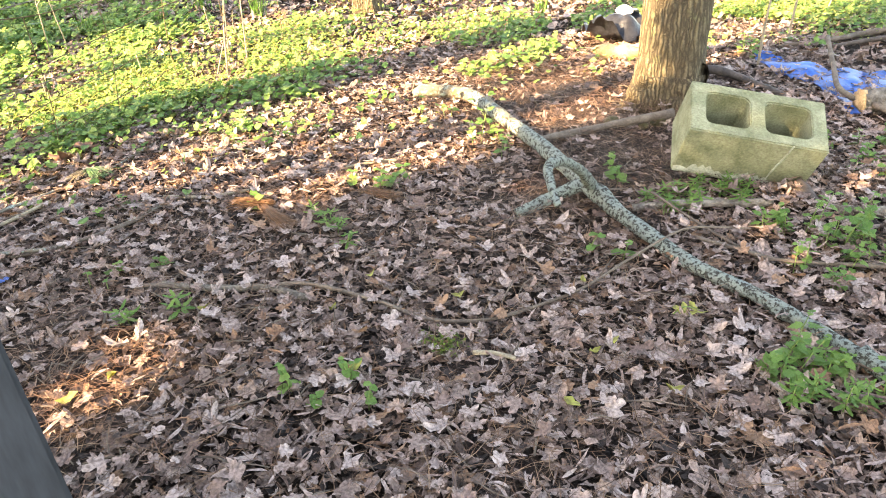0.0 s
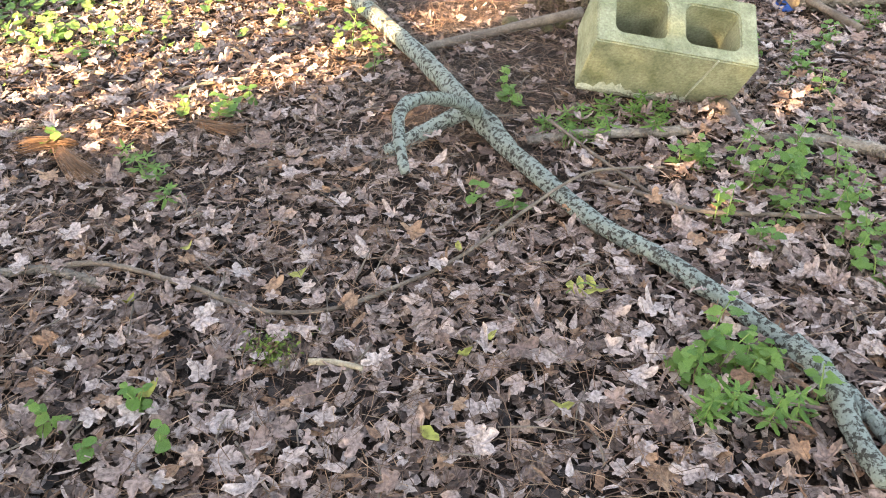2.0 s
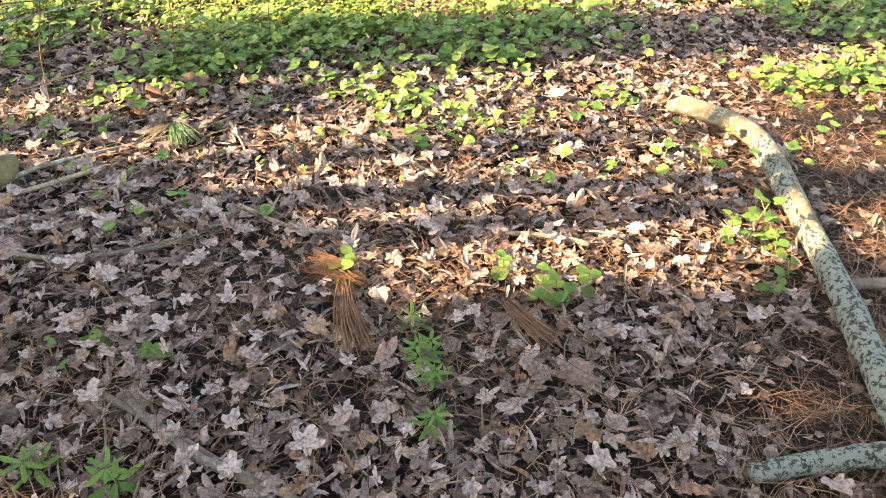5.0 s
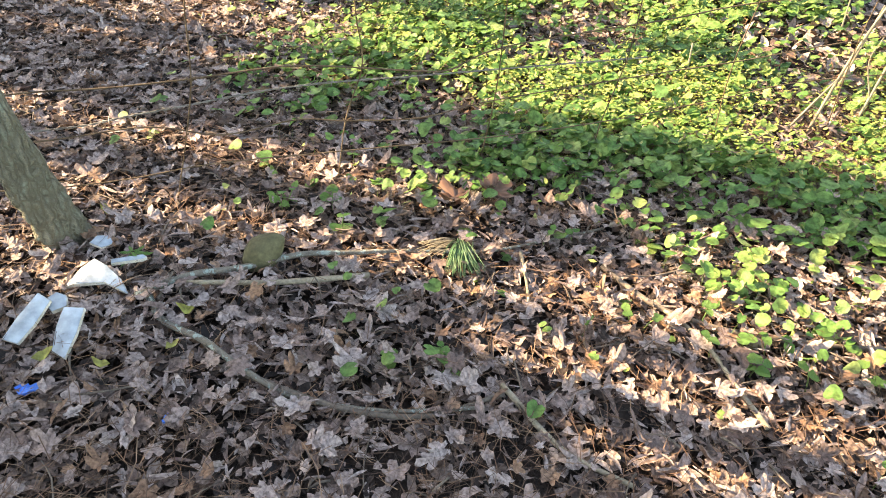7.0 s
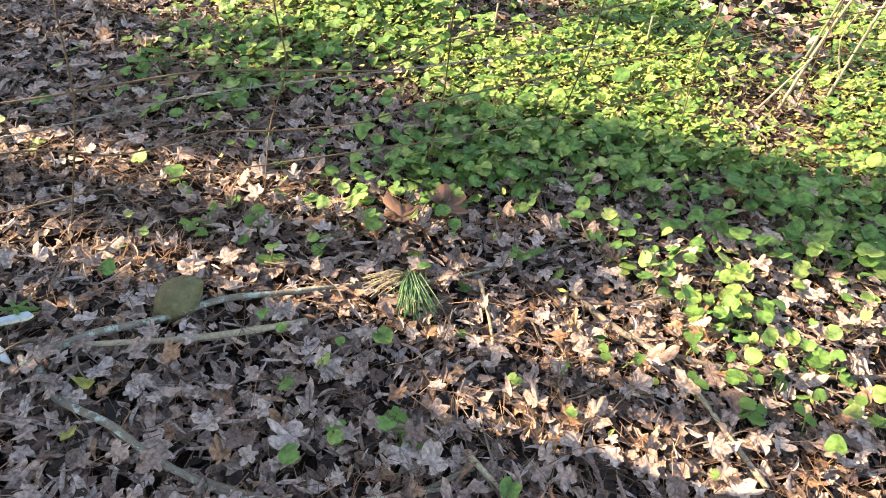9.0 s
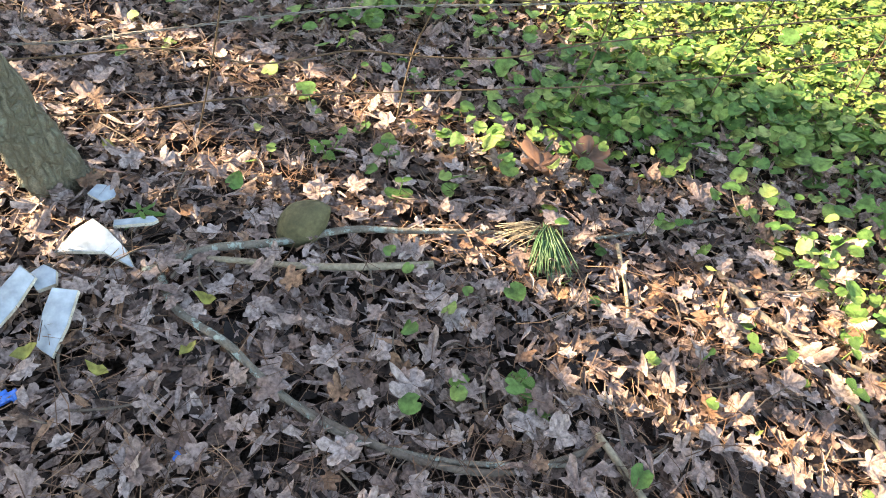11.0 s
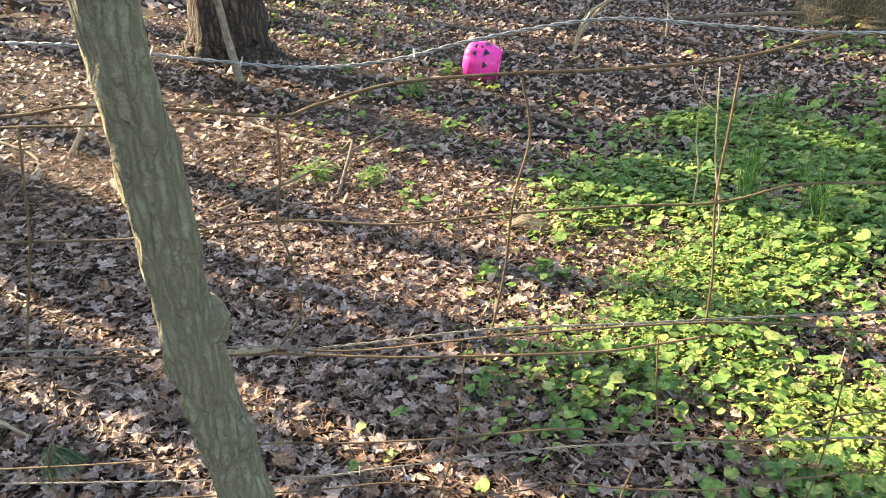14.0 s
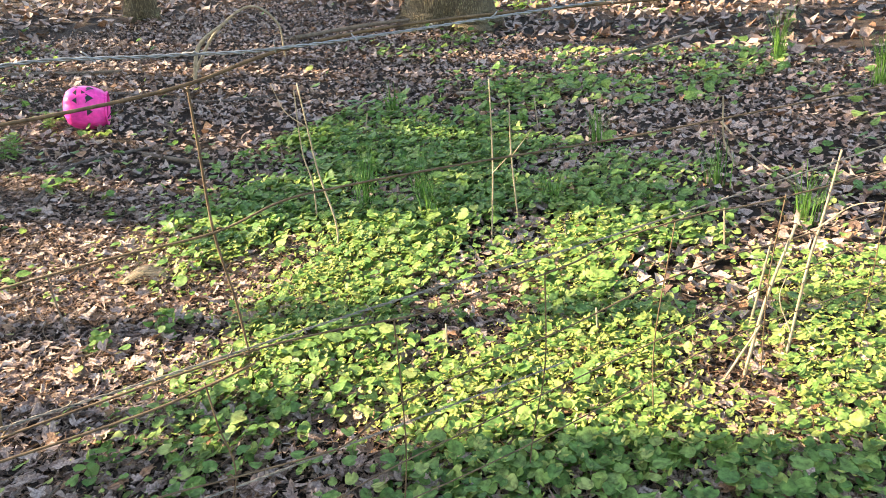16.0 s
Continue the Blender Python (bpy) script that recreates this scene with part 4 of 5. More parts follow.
for pts, r, m in (([(-4.006, 0.803), (-3.823, 0.817, 0.05), (-3.7, 0.9)], 0.035, M_DARKTWIG), ([(-3.55, 1.07), (-3.656, 1.468, 0.05), (-3.782, 1.795, 0.08), (-3.991, 2.111, 0.06)], 0.010, M_TWIG), ([(-3.5, 1.6), (-3.78, 1.8, 0.12), (-3.95, 1.82, 0.02)], 0.012, M_TWIG),
                  ([(-4.057, 3.01), (-3.727, 3.104), (-3.457, 3.292)], 0.022, M_TWIG), ([(-2.8, 0.13), (-2.615, 0.259, 0.04), (-2.469, 0.365)], 0.010, M_PALETWIG), ([(-2.75, 0.2), (-2.756, 0.358)], 0.012, M_TWIG), ([(-3.3, 1.5), (-3.1, 1.8), (-3.2, 2.15)], 0.009, M_DARKTWIG),
                  ([(-3.9, 2.3), (-4.2, 2.7), (-4.1, 3.2)], 0.018, M_DARKTWIG), ([(-4.5, 1.5), (-4.1, 1.75), (-3.85, 2.0)], 0.02, M_ROTTEN), ([(-5.5, 5.6), (-4.9, 6.6, 0.1), (-4.4, 7.9)], 0.03, M_TWIG), ([(-2.854, 5.862), (-2.442, 6.611, 0.1), (-2.255, 8.302)], 0.02, M_TWIG),
                  ([(-3.3, 5.0), (-2.6, 5.4), (-2.0, 5.2)], 0.025, M_ROTTEN), ([(-5.2, 3.7), (-4.6, 3.9), (-4.2, 4.5)], 0.02, M_DARKTWIG), ([(-1.1, 3.9), (-0.4, 4.2), (0.3, 4.1)], 0.015, M_TWIG), ([(1.9, 3.0), (2.6, 3.3, 0.1), (3.3, 3.2)], 0.02, M_DARKTWIG), ([(0.1, 2.9), (0.6, 3.1), (1.0, 3.0)], 0.012, M_TWIG),
                  ([(-6.3, 3.5), (-5.7, 4.2), (-5.9, 5.0)], 0.02, M_TWIG), ([(-4.9, 0.3), (-4.4, 0.55), (-4.0, 0.4)], 0.014, M_TWIG), ([(-1.5, 4.9), (-1.2, 4.3), (-0.9, 3.7, 0.1)], 0.009, M_PALETWIG)):
    stick("fallen_stick", "weathered fallen branch on the forest floor", pts, r * 0.7, r * 0.4, m, "fallen sticks behind the fence", 8)

# ---------------------------------------------------------------- tarp, cut log, bags by the oak
def crumpled(name, outline, mat, seed, cell=0.03, high=0.05, lift=0.02):
    """A crumpled sheet inside the outline, thick enough to have two sides."""
    o = np.array(outline)
    x = np.arange(o[:, 0].min(), o[:, 0].max(), cell)
    y = np.arange(o[:, 1].min(), o[:, 1].max(), cell)
    X, Y = np.meshgrid(x, y, indexing="ij")
    ins = np.zeros(X.shape, bool)
    for i in range(len(o)):
        (x0, y0), (x1, y1) = o[i - 1], o[i]
        ins ^= ((Y < y0) != (Y < y1)) & (X < (x1 - x0) * (Y - y0) / (y1 - y0 + 1e-9) + x0)
    bx, by = blotch(X, Y, 16, seed), blotch(X, Y, 34, seed + 1)
    Z = lie(X, Y) + lift + high * np.abs(bx) + 0.35 * high * np.abs(by)
    X2, Y2 = X + 0.4 * cell * blotch(X, Y, 20, seed + 2), Y + 0.4 * cell * blotch(X, Y, 20, seed + 3)
    v = np.stack([X2, Y2, Z], -1).reshape(-1, 3)
    n = len(y)
    i, j = np.nonzero(ins[:-1, :-1] & ins[1:, :-1] & ins[1:, 1:] & ins[:-1, 1:])
    q = np.stack([i * n + j, (i + 1) * n + j, (i + 1) * n + j + 1, i * n + j + 1], -1)
    used, inv = np.unique(q, return_inverse=True)
    v, q = v[used], inv.reshape(q.shape)
    k = len(v)
    low = v - np.array([0, 0, 0.004])
    return mesh_of(name, np.vstack([v, low]), np.vstack([q, q[:, ::-1] + k]), mat)


thing("tarp", "crumpled bright blue plastic tarp on the leaves", "tarp", (0, 0, 0), crumpled("tarp", [(1.52, 2.02), (1.58, 2.20), (1.66, 1.95), (1.80, 1.83), (2.02, 1.76), (2.06, 1.60), (1.86, 1.52), (1.68, 1.50), (1.62, 1.30), (1.54, 1.34), (1.58, 1.56), (1.60, 1.70), (1.52, 1.82)], M_TARP, 5, 0.016, 0.016, 0.01))
thing("tarp_scrap", "torn scrap of blue tarp beside the cut log", "tarp", (0, 0, 0), crumpled("tarp_scrap", [(1.72, 1.02), (1.86, 1.22), (2.1, 1.16), (2.0, 0.95), (1.85, 0.9)], M_TARP, 9, 0.02, 0.04))
clog = thing("cut_log", "cut rotten log with an orange sawn end", "log")
part("bark", limb("bark", [(1.60, 1.372, 0.05, 0.043), (1.75, 1.345, 0.052, 0.046), (1.95, 1.315, 0.05, 0.044), (2.4, 1.26, 0.05, 0.042)], M_ROTTEN, 18, 8, 0.2, 5, (), 0.02), clog)
part("cut_face", limb("cut_face", [(1.590, 1.374, 0.05, 0.0425), (1.606, 1.371, 0.05, 0.0445)], M_CUT, 18, 2, 0.16, 6, (), 0.02), clog, "orange brown rotten cut face")
thing("plastic_bag", "half-filled black plastic bag", "bag", (0, 0, 0), crumpled("plastic_bag", [(0.88, 2.42), (0.86, 2.66), (1.02, 2.8), (1.22, 2.72), (1.25, 2.5), (1.08, 2.4)], M_BLACKBAG, 14, 0.02, 0.08, 0.03))
thing("plastic_bag", "crumpled white plastic bag on the black one", "bag", (0, 0, 0), crumpled("plastic_bag_white", [(1.06, 2.56), (1.04, 2.66), (1.12, 2.72), (1.2, 2.66), (1.16, 2.58)], M_WHITEBAG, 17, 0.014, 0.03, 0.10))
stick("wood_chunk", "short sunlit tan chunk of split wood", [(0.86, 2.28, 0.03), (1.0, 2.26, 0.035), (1.12, 2.25, 0.035)], 0.04, 0.036, M_CUT, "", 9, 0.2)

# ---------------------------------------------------------------- dark post beside the start
bm = bmesh.new()
bmesh.ops.create_cube(bm, size=1.0)
bmesh.ops.scale(bm, vec=(0.09, 0.09, 1.25), verts=bm.verts[:])
bmesh.ops.bevel(bm, geom=bm.edges[:], offset=0.006, segments=2, affect="EDGES")
post = thing("fence_post", "dark weathered square post", "post")
post.matrix_basis = pose(-0.635, -0.335, 0.60, 0, 0, 40)
part("shaft", bm_mesh("shaft", bm, M_POST, False), post)

# ---------------------------------------------------------------- wire fence
F0, FD = np.array([-1.65, 1.05]), np.array([0.5, 0.866])


def on_fence(s, z, out=0.0):
    return (F0[0] + FD[0] * s + out * FD[1], F0[1] + FD[1] * s - out * FD[0], z)


fence = thing("wire_fence", "sagging rusty woven wire fence with barbed strands", "fence")


def wire(name, sz, r=0.0021, mat=M_WIRE, out=0.0, wobble=0.004, seed=0, label=""):
    rr = np.random.RandomState(seed)
    pts = [(*on_fence(s + (0.003 * rr.randn() if len(sz) < 7 else 0), z + wobble * rr.randn() * 0.5, out + wobble * rr.randn()), r) for s, z in sz]
    return part(name, limb(name, pts, mat, 5, 7, 0.05, seed), fence, label)


wire("line_wire", [(-4.5, 0.80), (-1.6, 0.83), (-1.0, 0.85), (-0.665, 0.862), (-0.561, 0.878), (-0.431, 0.87), (-0.284, 0.864), (-0.228, 0.876), (-0.118, 0.908), (0.041, 0.921), (0.192, 0.929), (0.354, 0.939), (0.523, 0.972), (0.82, 0.985), (1.5, 0.97), (3.0, 0.95), (9.0, 0.95)], 0.0026, seed=1)
wire("line_wire", [(-1.6, 0.80), (-1.0, 0.83), (-0.66, 0.85), (-0.5, 0.856), (-0.43, 0.885)], 0.0022, seed=12)
wire("line_wire", [(-4.5, 0.66), (-1.3, 0.67), (-0.712, 0.678), (-0.504, 0.678), (-0.295, 0.707), (-0.124, 0.701), (0.04, 0.711), (0.213, 0.722), (0.356, 0.73), (0.46, 0.755), (0.55, 0.758), (0.75, 0.75), (1.4, 0.73), (3.0, 0.72), (9.0, 0.72)], 0.0019, seed=2)
wire("line_wire", [(-4.5, 0.47), (-1.3, 0.47), (-0.386, 0.472), (-0.331, 0.481), (-0.185, 0.477), (0.023, 0.505), (0.188, 0.515), (0.371, 0.52), (0.51, 0.512), (0.71, 0.49), (0.98, 0.506), (1.27, 0.53), (2.5, 0.5), (9.0, 0.5)], 0.0019, seed=3)
wire("line_wire", [(-0.33, 0.481), (-0.1, 0.47), (0.182, 0.478), (0.293, 0.487), (0.373, 0.507)], 0.0022, seed=13, out=0.012)
wire("line_wire", [(-4.5, 0.22), (-1.4, 0.235), (-0.823, 0.242), (-0.527, 0.266), (-0.36, 0.287), (-0.194, 0.289), (-0.033, 0.298), (0.157, 0.316), (0.313, 0.303), (0.45, 0.28), (0.51, 0.285), (0.635, 0.325), (0.99, 0.363), (1.41, 0.40), (2.5, 0.38), (9.0, 0.37)], 0.0018, seed=4)
wire("line_wire", [(-4.5, 0.15), (-1.2, 0.16), (-0.39, 0.186), (-0.138, 0.199), (0.013, 0.165), (0.168, 0.19), (0.279, 0.178), (0.446, 0.17), (0.615, 0.2), (1.016, 0.24), (1.21, 0.25), (1.98, 0.31), (3.5, 0.28), (9.0, 0.27)], 0.0016, seed=5)
wire("line_wire", [(-4.5, 0.07), (-1.0, 0.08), (-0.3, 0.08), (-0.02, 0.09), (0.27, 0.095), (0.62, 0.097), (0.907, 0.12), (1.22, 0.15), (1.62, 0.185), (3.0, 0.15), (9.0, 0.14)], 0.0015, seed=6)
for k, sz in enumerate(([(-0.645, 0.85), (-0.648, 0.764), (-0.67, 0.68), (-0.69, 0.6), (-0.72, 0.48)], [(-0.284, 0.864), (-0.284, 0.786), (-0.297, 0.707), (-0.281, 0.633), (-0.283, 0.55), (-0.32, 0.481)],
                        [(0.055, 0.921), (0.072, 0.833), (0.048, 0.739), (0.044, 0.618), (0.023, 0.507)], [(0.356, 0.937), (0.354, 0.847), (0.356, 0.73), (0.361, 0.614), (0.371, 0.52)],
                                                [(-1.05, 0.85), (-1.06, 0.67), (-1.05, 0.47)], [(-1.42, 0.84), (-1.42, 0.67), (-1.43, 0.47)],
                        [(-0.685, 0.47), (-0.70, 0.36), (-0.74, 0.246), (-0.73, 0.08)], [(-0.015, 0.49), (-0.022, 0.43), (-0.03, 0.298), (-0.063, 0.171), (-0.1, 0.02)], [(0.296, 0.487), (0.305, 0.41), (0.313, 0.303), (0.279, 0.178), (0.256, 0.03)],
                        [(0.619, 0.5), (0.628, 0.35), (0.615, 0.2), (0.6, 0.02)], [(0.942, 0.5), (0.935, 0.3), (0.91, 0.12), (0.9, 0.02)], [(1.265, 0.53), (1.235, 0.25), (1.25, 0.02)], [(1.6, 0.52), (1.58, 0.3), (1.6, 0.03)], [(2.0, 0.5), (2.0, 0.3), (2.0, 0.03)], [(2.5, 0.5), (2.5, 0.25), (2.5, 0.03)], [(3.1, 0.5), (3.1, 0.25), (3.1, 0.03)], [(-1.2, 0.46), (-1.2, 0.24), (-1.2, 0.03)])):
    wire("stay_wire", sz, 0.0020 if k < 6 else 0.0015, seed=20 + k, wobble=0.003)
# wraps where stays meet the wires
for k, (s, z) in enumerate(((-0.284, 0.864), (0.055, 0.921), (0.356, 0.937), (-0.297, 0.707), (0.045, 0.711), (0.356, 0.73), (-0.67, 0.68), (-0.645, 0.86), (0.023, 0.505), (0.371, 0.52), (-0.03, 0.298), (0.313, 0.303), (0.279, 0.178), (0.628, 0.325), (-0.063, 0.171))):
    pts = [(*on_fence(s - 0.009 + 0.0045 * i, z + 0.004 * math.cos(i * 1.6), 0.004 * math.sin(i * 1.6)), 0.0017) for i in range(5)]
    part("wire_wrap", limb("wire_wrap", pts, M_WIRE, 5, 4, 0.05, k), fence)
bent = [(-0.40, 0.487), (-0.37, 0.487), (-0.335, 0.489), (-0.315, 0.50)]
wire("loose_end", bent, 0.0042, M_PALETWIG, 0.01, 0.001, 60, "bare pale twisted wire end")


def barbed(sz, seed, out, mat):
    rr = np.random.RandomState(seed)
    p = curve_points([(*on_fence(s, z, out), 0.002) for s, z in sz], 60)
    ph = np.cumsum(np.r_[0, np.linalg.norm(np.diff(p[:, :3], axis=0), axis=1)]) * 150
    strands = []
    for o in (0, math.pi):
        q = p.copy()
        q[:, 3] = 0.0013
        q[:, 2] += 0.0014 * np.cos(ph + o)
        q[:, 0] += 0.0014 * np.sin(ph + o)
        strands.append(tube(q, 4, 1, 0.0, seed))
    ob = part("barbed_wire", mesh_of("barbed_wire", *joined(strands), mat), fence, "twisted barbed wire")
    dist = ph / 150
    for d in np.arange(0.06, dist[-1], 0.115):
        i = int(np.searchsorted(dist, d))
        x, y, z = p[i, :3]
        a = rr.uniform(0, 6.283)
        pts = [(x + 0.009 * math.cos(a) * k, y + 0.004 * k, z + 0.009 * math.sin(a) * k + 0.002 * (k % 2), 0.0011) for k in (-1, -0.4, 0.4, 1)]
        part("barb", limb("barb", pts, mat, 4, 2, 0, 1), ob)


M_OLDWIRE = noisy("old_barbed_wire", (0.12, 0.10, 0.085), (0.30, 0.27, 0.23), 40.0, 0.65, 0, 0.5, 0.002, None, 0.3, 0.7, 0.4)
barbed([(-1.3, 0.98), (-0.638, 0.968), (-0.506, 0.961), (-0.382, 0.946), (-0.232, 0.934), (-0.117, 0.944), (-0.003, 0.97), (0.162, 0.994), (0.339, 0.983), (0.548, 0.975), (1.2, 0.99), (2.4, 1.0)], 1, 0.02, M_GALV)
barbed([(-1.3, 0.49), (-0.383, 0.498), (-0.295, 0.491), (-0.184, 0.5), (0.015, 0.523), (0.233, 0.53), (0.505, 0.541), (0.714, 0.546), (1.12, 0.55), (1.92, 0.58)], 2, 0.015, M_OLDWIRE)
barbed([(-1.3, 0.2), (-0.39, 0.196), (-0.138, 0.219), (0.161, 0.256), (0.46, 0.262), (1.0, 0.27)], 3, -0.02, M_OLDWIRE)

# ---------------------------------------------------------------- broken white ceramic
def shard(at, outline, thick, bend, label, turn=0.0, tip=(0, 0)):
    """A curved piece of glazed ware with a rough broken edge."""
    o = np.array(outline, float)
    n = len(o)
    c = o.mean(0)
    rings = [o, c + (o - c) * 0.66, c + (o - c) * 0.3]
    v = np.vstack([np.c_[r, np.zeros(n)] for r in rings] + [[[*c, 0]]])
    v[:, 2] = -bend * (v[:, 0] ** 2) * 4 + bend * 0.01
    up = v + np.array([0, 0, thick])
    f = []
    for k in range(2):
        for i in range(n):
            j = (i + 1) % n
            f += [(k * n + i, k * n + j, (k + 1) * n + j), (k * n + i, (k + 1) * n + j, (k + 1) * n + i)]
    f += [(2 * n + i, 2 * n + (i + 1) % n, 3 * n) for i in range(n)]
    f = np.array(f)
    ob = thing("ceramic_shard", label, "ceramic shard", (0, 0, 0), None, "broken white ceramic pieces")
    ob.matrix_basis = pose(*at, tip[0], tip[1], turn)
    k = len(v)
    part("glaze", mesh_of("glaze", np.vstack([up, v]), np.vstack([f, f[:, ::-1] + k]), M_CERAMIC), ob)
    m = 1.012
    e0, e1 = np.c_[c + (o - c) * m, v[:n, 2]], np.c_[c + (o - c) * m, up[:n, 2]]
    q = np.array([(i, (i + 1) % n, n + (i + 1) % n, n + i) for i in range(n)])
    part("broken_edge", mesh_of("broken_edge", np.vstack([e0, e1]), q, M_BREAK, False), ob, "rough unglazed broken edge")


shard((-1.555, 0.712, 0.022), [(-0.066, -0.022), (-0.03, -0.026), (0.03, -0.018), (0.07, -0.026), (0.052, -0.002), (0.022, 0.018), (-0.008, 0.032), (-0.03, 0.014)], 0.008, 1.6, "curved white glazed shard resting on the leaves", 38, (12, -8))
shard((-1.515, 0.578, 0.018), [(-0.016, -0.045), (0.014, -0.042), (0.018, 0.0), (0.016, 0.046), (-0.012, 0.05), (-0.018, 0.0)], 0.007, 2.5, "narrow white glazed shard among needles", 25, (22, 6))
shard((-1.448, 0.618, 0.018), [(-0.02, -0.04), (0.004, -0.055), (0.016, -0.01), (0.022, 0.04), (-0.012, 0.044), (-0.02, 0.01)], 0.008, 2.0, "thick white glazed shard with a worn edge", 52, (18, -4))
shard((-1.52, 0.628, 0.03), [(-0.018, -0.014), (0.012, -0.018), (0.02, 0.006), (0.004, 0.018), (-0.016, 0.012)], 0.009, 1.0, "small white glazed knob-like shard", 10, (10, 10))
shard((-1.55, 0.775, 0.028), [(-0.03, -0.006), (0.026, -0.007), (0.034, 0.0), (0.027, 0.007), (-0.03, 0.006)], 0.007, 1.0, "thin white sliver of glazed ware", 62, (0, 0))
shard((-1.64, 0.765, 0.022), [(-0.02, -0.012), (0.01, -0.016), (0.022, 0.004), (0.004, 0.018), (-0.018, 0.01)], 0.006, 1.0, "small pale shard near the sapling", 30, (5, 5))

# ---------------------------------------------------------------- stone, large leaf, scraps
bm = bmesh.new()
bmesh.ops.create_icosphere(bm, subdivisions=4, radius=1.0)
for v in bm.verts:
    k = 1 + 0.10 * noise.noise(v.co * 1.3) + 0.02 * noise.noise(v.co * 6)
    taper = 1 - 0.45 * max(v.co.x, 0.0)
    v.co = Vector((v.co.x * 0.054, v.co.y * 0.036 * taper, v.co.z * 0.034 * taper)) * k
stone = thing("stone", "smooth mossy brown stone beside a forked stick", "stone", (-1.40, 0.985, 0.04), bm_mesh("stone", bm, M_STONE))
stone.rotation_euler = (0.2, -0.75, radians(60))
for k, (sx, sy, s) in enumerate(((0.70, 1.46, 0.028), (0.80, 1.40, 0.02), (0.86, 1.42, 0.03))):
    bm = bmesh.new()
    bmesh.ops.create_icosphere(bm, subdivisions=3, radius=1.0)
    for v in bm.verts:
        v.co = Vector((v.co.x * s, v.co.y * s * 0.8, v.co.z * s * 0.7)) * (1 + 0.15 * noise.noise(v.co * 1.5 + Vector((k, 0, 0))))
    thing("stone", "small brown stone at the foot of the oak", "stone", (sx, sy, s * 0.5), bm_mesh("stone", bm, M_STONE))


def big_leaf(at, size, turn, tip, mat, label, curl=0.45, name="leaf", category="leaf", seed=1):
    r = np.random.RandomState(seed)
    v, f = torn_maple(r, curl, True)
    v = v * size
    k = len(v)
    ob = thing(name, label, category, (0, 0, 0), mesh_of(name, np.vstack([v, v - [0, 0, 0.0012]]), np.vstack([f, f[:, ::-1] + k]), mat))
    ob.matrix_basis = pose(*at, tip[0], tip[1], turn)
    return ob


big_leaf((-1.262, 1.385, 0.06), 0.078, 215, (14, -6), M_BROWNLEAF, "large curled brown sycamore leaf standing out of the litter", 0.22, seed=4)
big_leaf((-1.225, 1.47, 0.058), 0.066, 75, (4, 10), M_BROWNLEAF, "large curled brown sycamore leaf on the litter", 0.28, seed=5)
for k, (x, y, s, t) in enumerate(((0.005, 0.382, 0.024, 20), (0.316, 0.396, 0.02, 80), (-0.231, 0.157, 0.03, 50), (0.189, -0.011, 0.03, 120), (0.32, 0.16, 0.018, 10), (0.271, 0.132, 0.02, 200), (-0.289, 0.37, 0.018, 60), (0.397, -0.002, 0.024, 160), (-0.201, 0.508, 0.018, 30),
                                   (-1.36, 0.79, 0.022, 40), (-1.30, 0.73, 0.02, 100), (-1.42, 0.56, 0.026, 70), (-1.34, 0.62, 0.024, 20), (-1.74, 0.82, 0.022, 10), (-0.6, 0.42, 0.02, 0), (-0.82, 0.14, 0.03, 40), (-0.75, 0.2, 0.026, 90))):
    v, f = oval(np.random.RandomState(k), 0.8, 1.0, 0.45)
    v = v * s * 0.8
    n = len(v)
    ob = thing("yellow_leaf", "curled yellow green leaf on the brown litter", "leaf", (0, 0, 0), mesh_of("yellow_leaf", np.vstack([v, v - [0, 0, 0.001]]), np.vstack([f, f[:, ::-1] + n]), M_YELLOW), "fallen yellow leaves")
    ob.matrix_basis = pose(x, y, 0.034, 15 * math.sin(k * 3), 15 * math.cos(k * 2), t)
# yellow sprig with several leaves
sp = thing("yellow_sprig", "wilted yellow green sprig on the litter", "sprig", (0.481, 0.239, 0.03))
part("stem", limb("stem", [(0, 0, 0, 0.0015), (0.03, 0.01, 0.01, 0.0015), (0.06, 0.0, 0.006, 0.001)], M_STEM, 5, 4), sp)
yl = mesh_of("leaf", *[a * 0.019 if i == 0 else a for i, a in enumerate(oval(np.random.RandomState(3), 0.6, 1.0, 0.38))], M_YELLOW)
for k in range(6):
    part("leaf", yl, sp, "", pose(0.01 + 0.01 * k, 0.012 * (-1) ** k, 0.008, 20 * math.sin(k), 20 * math.cos(k), 60 * (-1) ** k + 10 * k))
stick("seed_pod", "long flat brown dried seed pod", [(0.019, 0.168, 0.03), (0.06, 0.155, 0.034), (0.104, 0.137, 0.03)], 0.006, 0.005, M_PALETWIG)
mr = np.random.RandomState(2)
mp = np.c_[np.array([-0.041, 0.215]) + mr.randn(240, 2) * 0.02, 0.02 + mr.rand(240) * 0.02]
scatter("moss", SLIVERS, mp, mr.uniform(0.003, 0.007, 240), mr.uniform(0, 6.28, 240), mr.randn(240), mr.uniform(0, 6.28, 240), M_MOSS, None, "small tuft of green moss in the litter", "moss")
thing("plastic_scrap", "torn scrap of bright blue plastic film", "plastic scrap", (0, 0, 0), crumpled("plastic_scrap", [(-1.183, 0.645), (-1.17, 0.67), (-1.155, 0.667), (-1.158, 0.648), (-1.17, 0.632)], M_BLUEBIT, 23, 0.005, 0.012, 0.018))
thing("plastic_scrap", "tiny blue plastic scrap half under leaves", "plastic scrap", (0, 0, 0), crumpled("plastic_scrap_small", [(-1.40, 0.50), (-1.385, 0.535), (-1.36, 0.53), (-1.37, 0.50)], M_BLUEBIT, 29, 0.005, 0.01, 0.016))

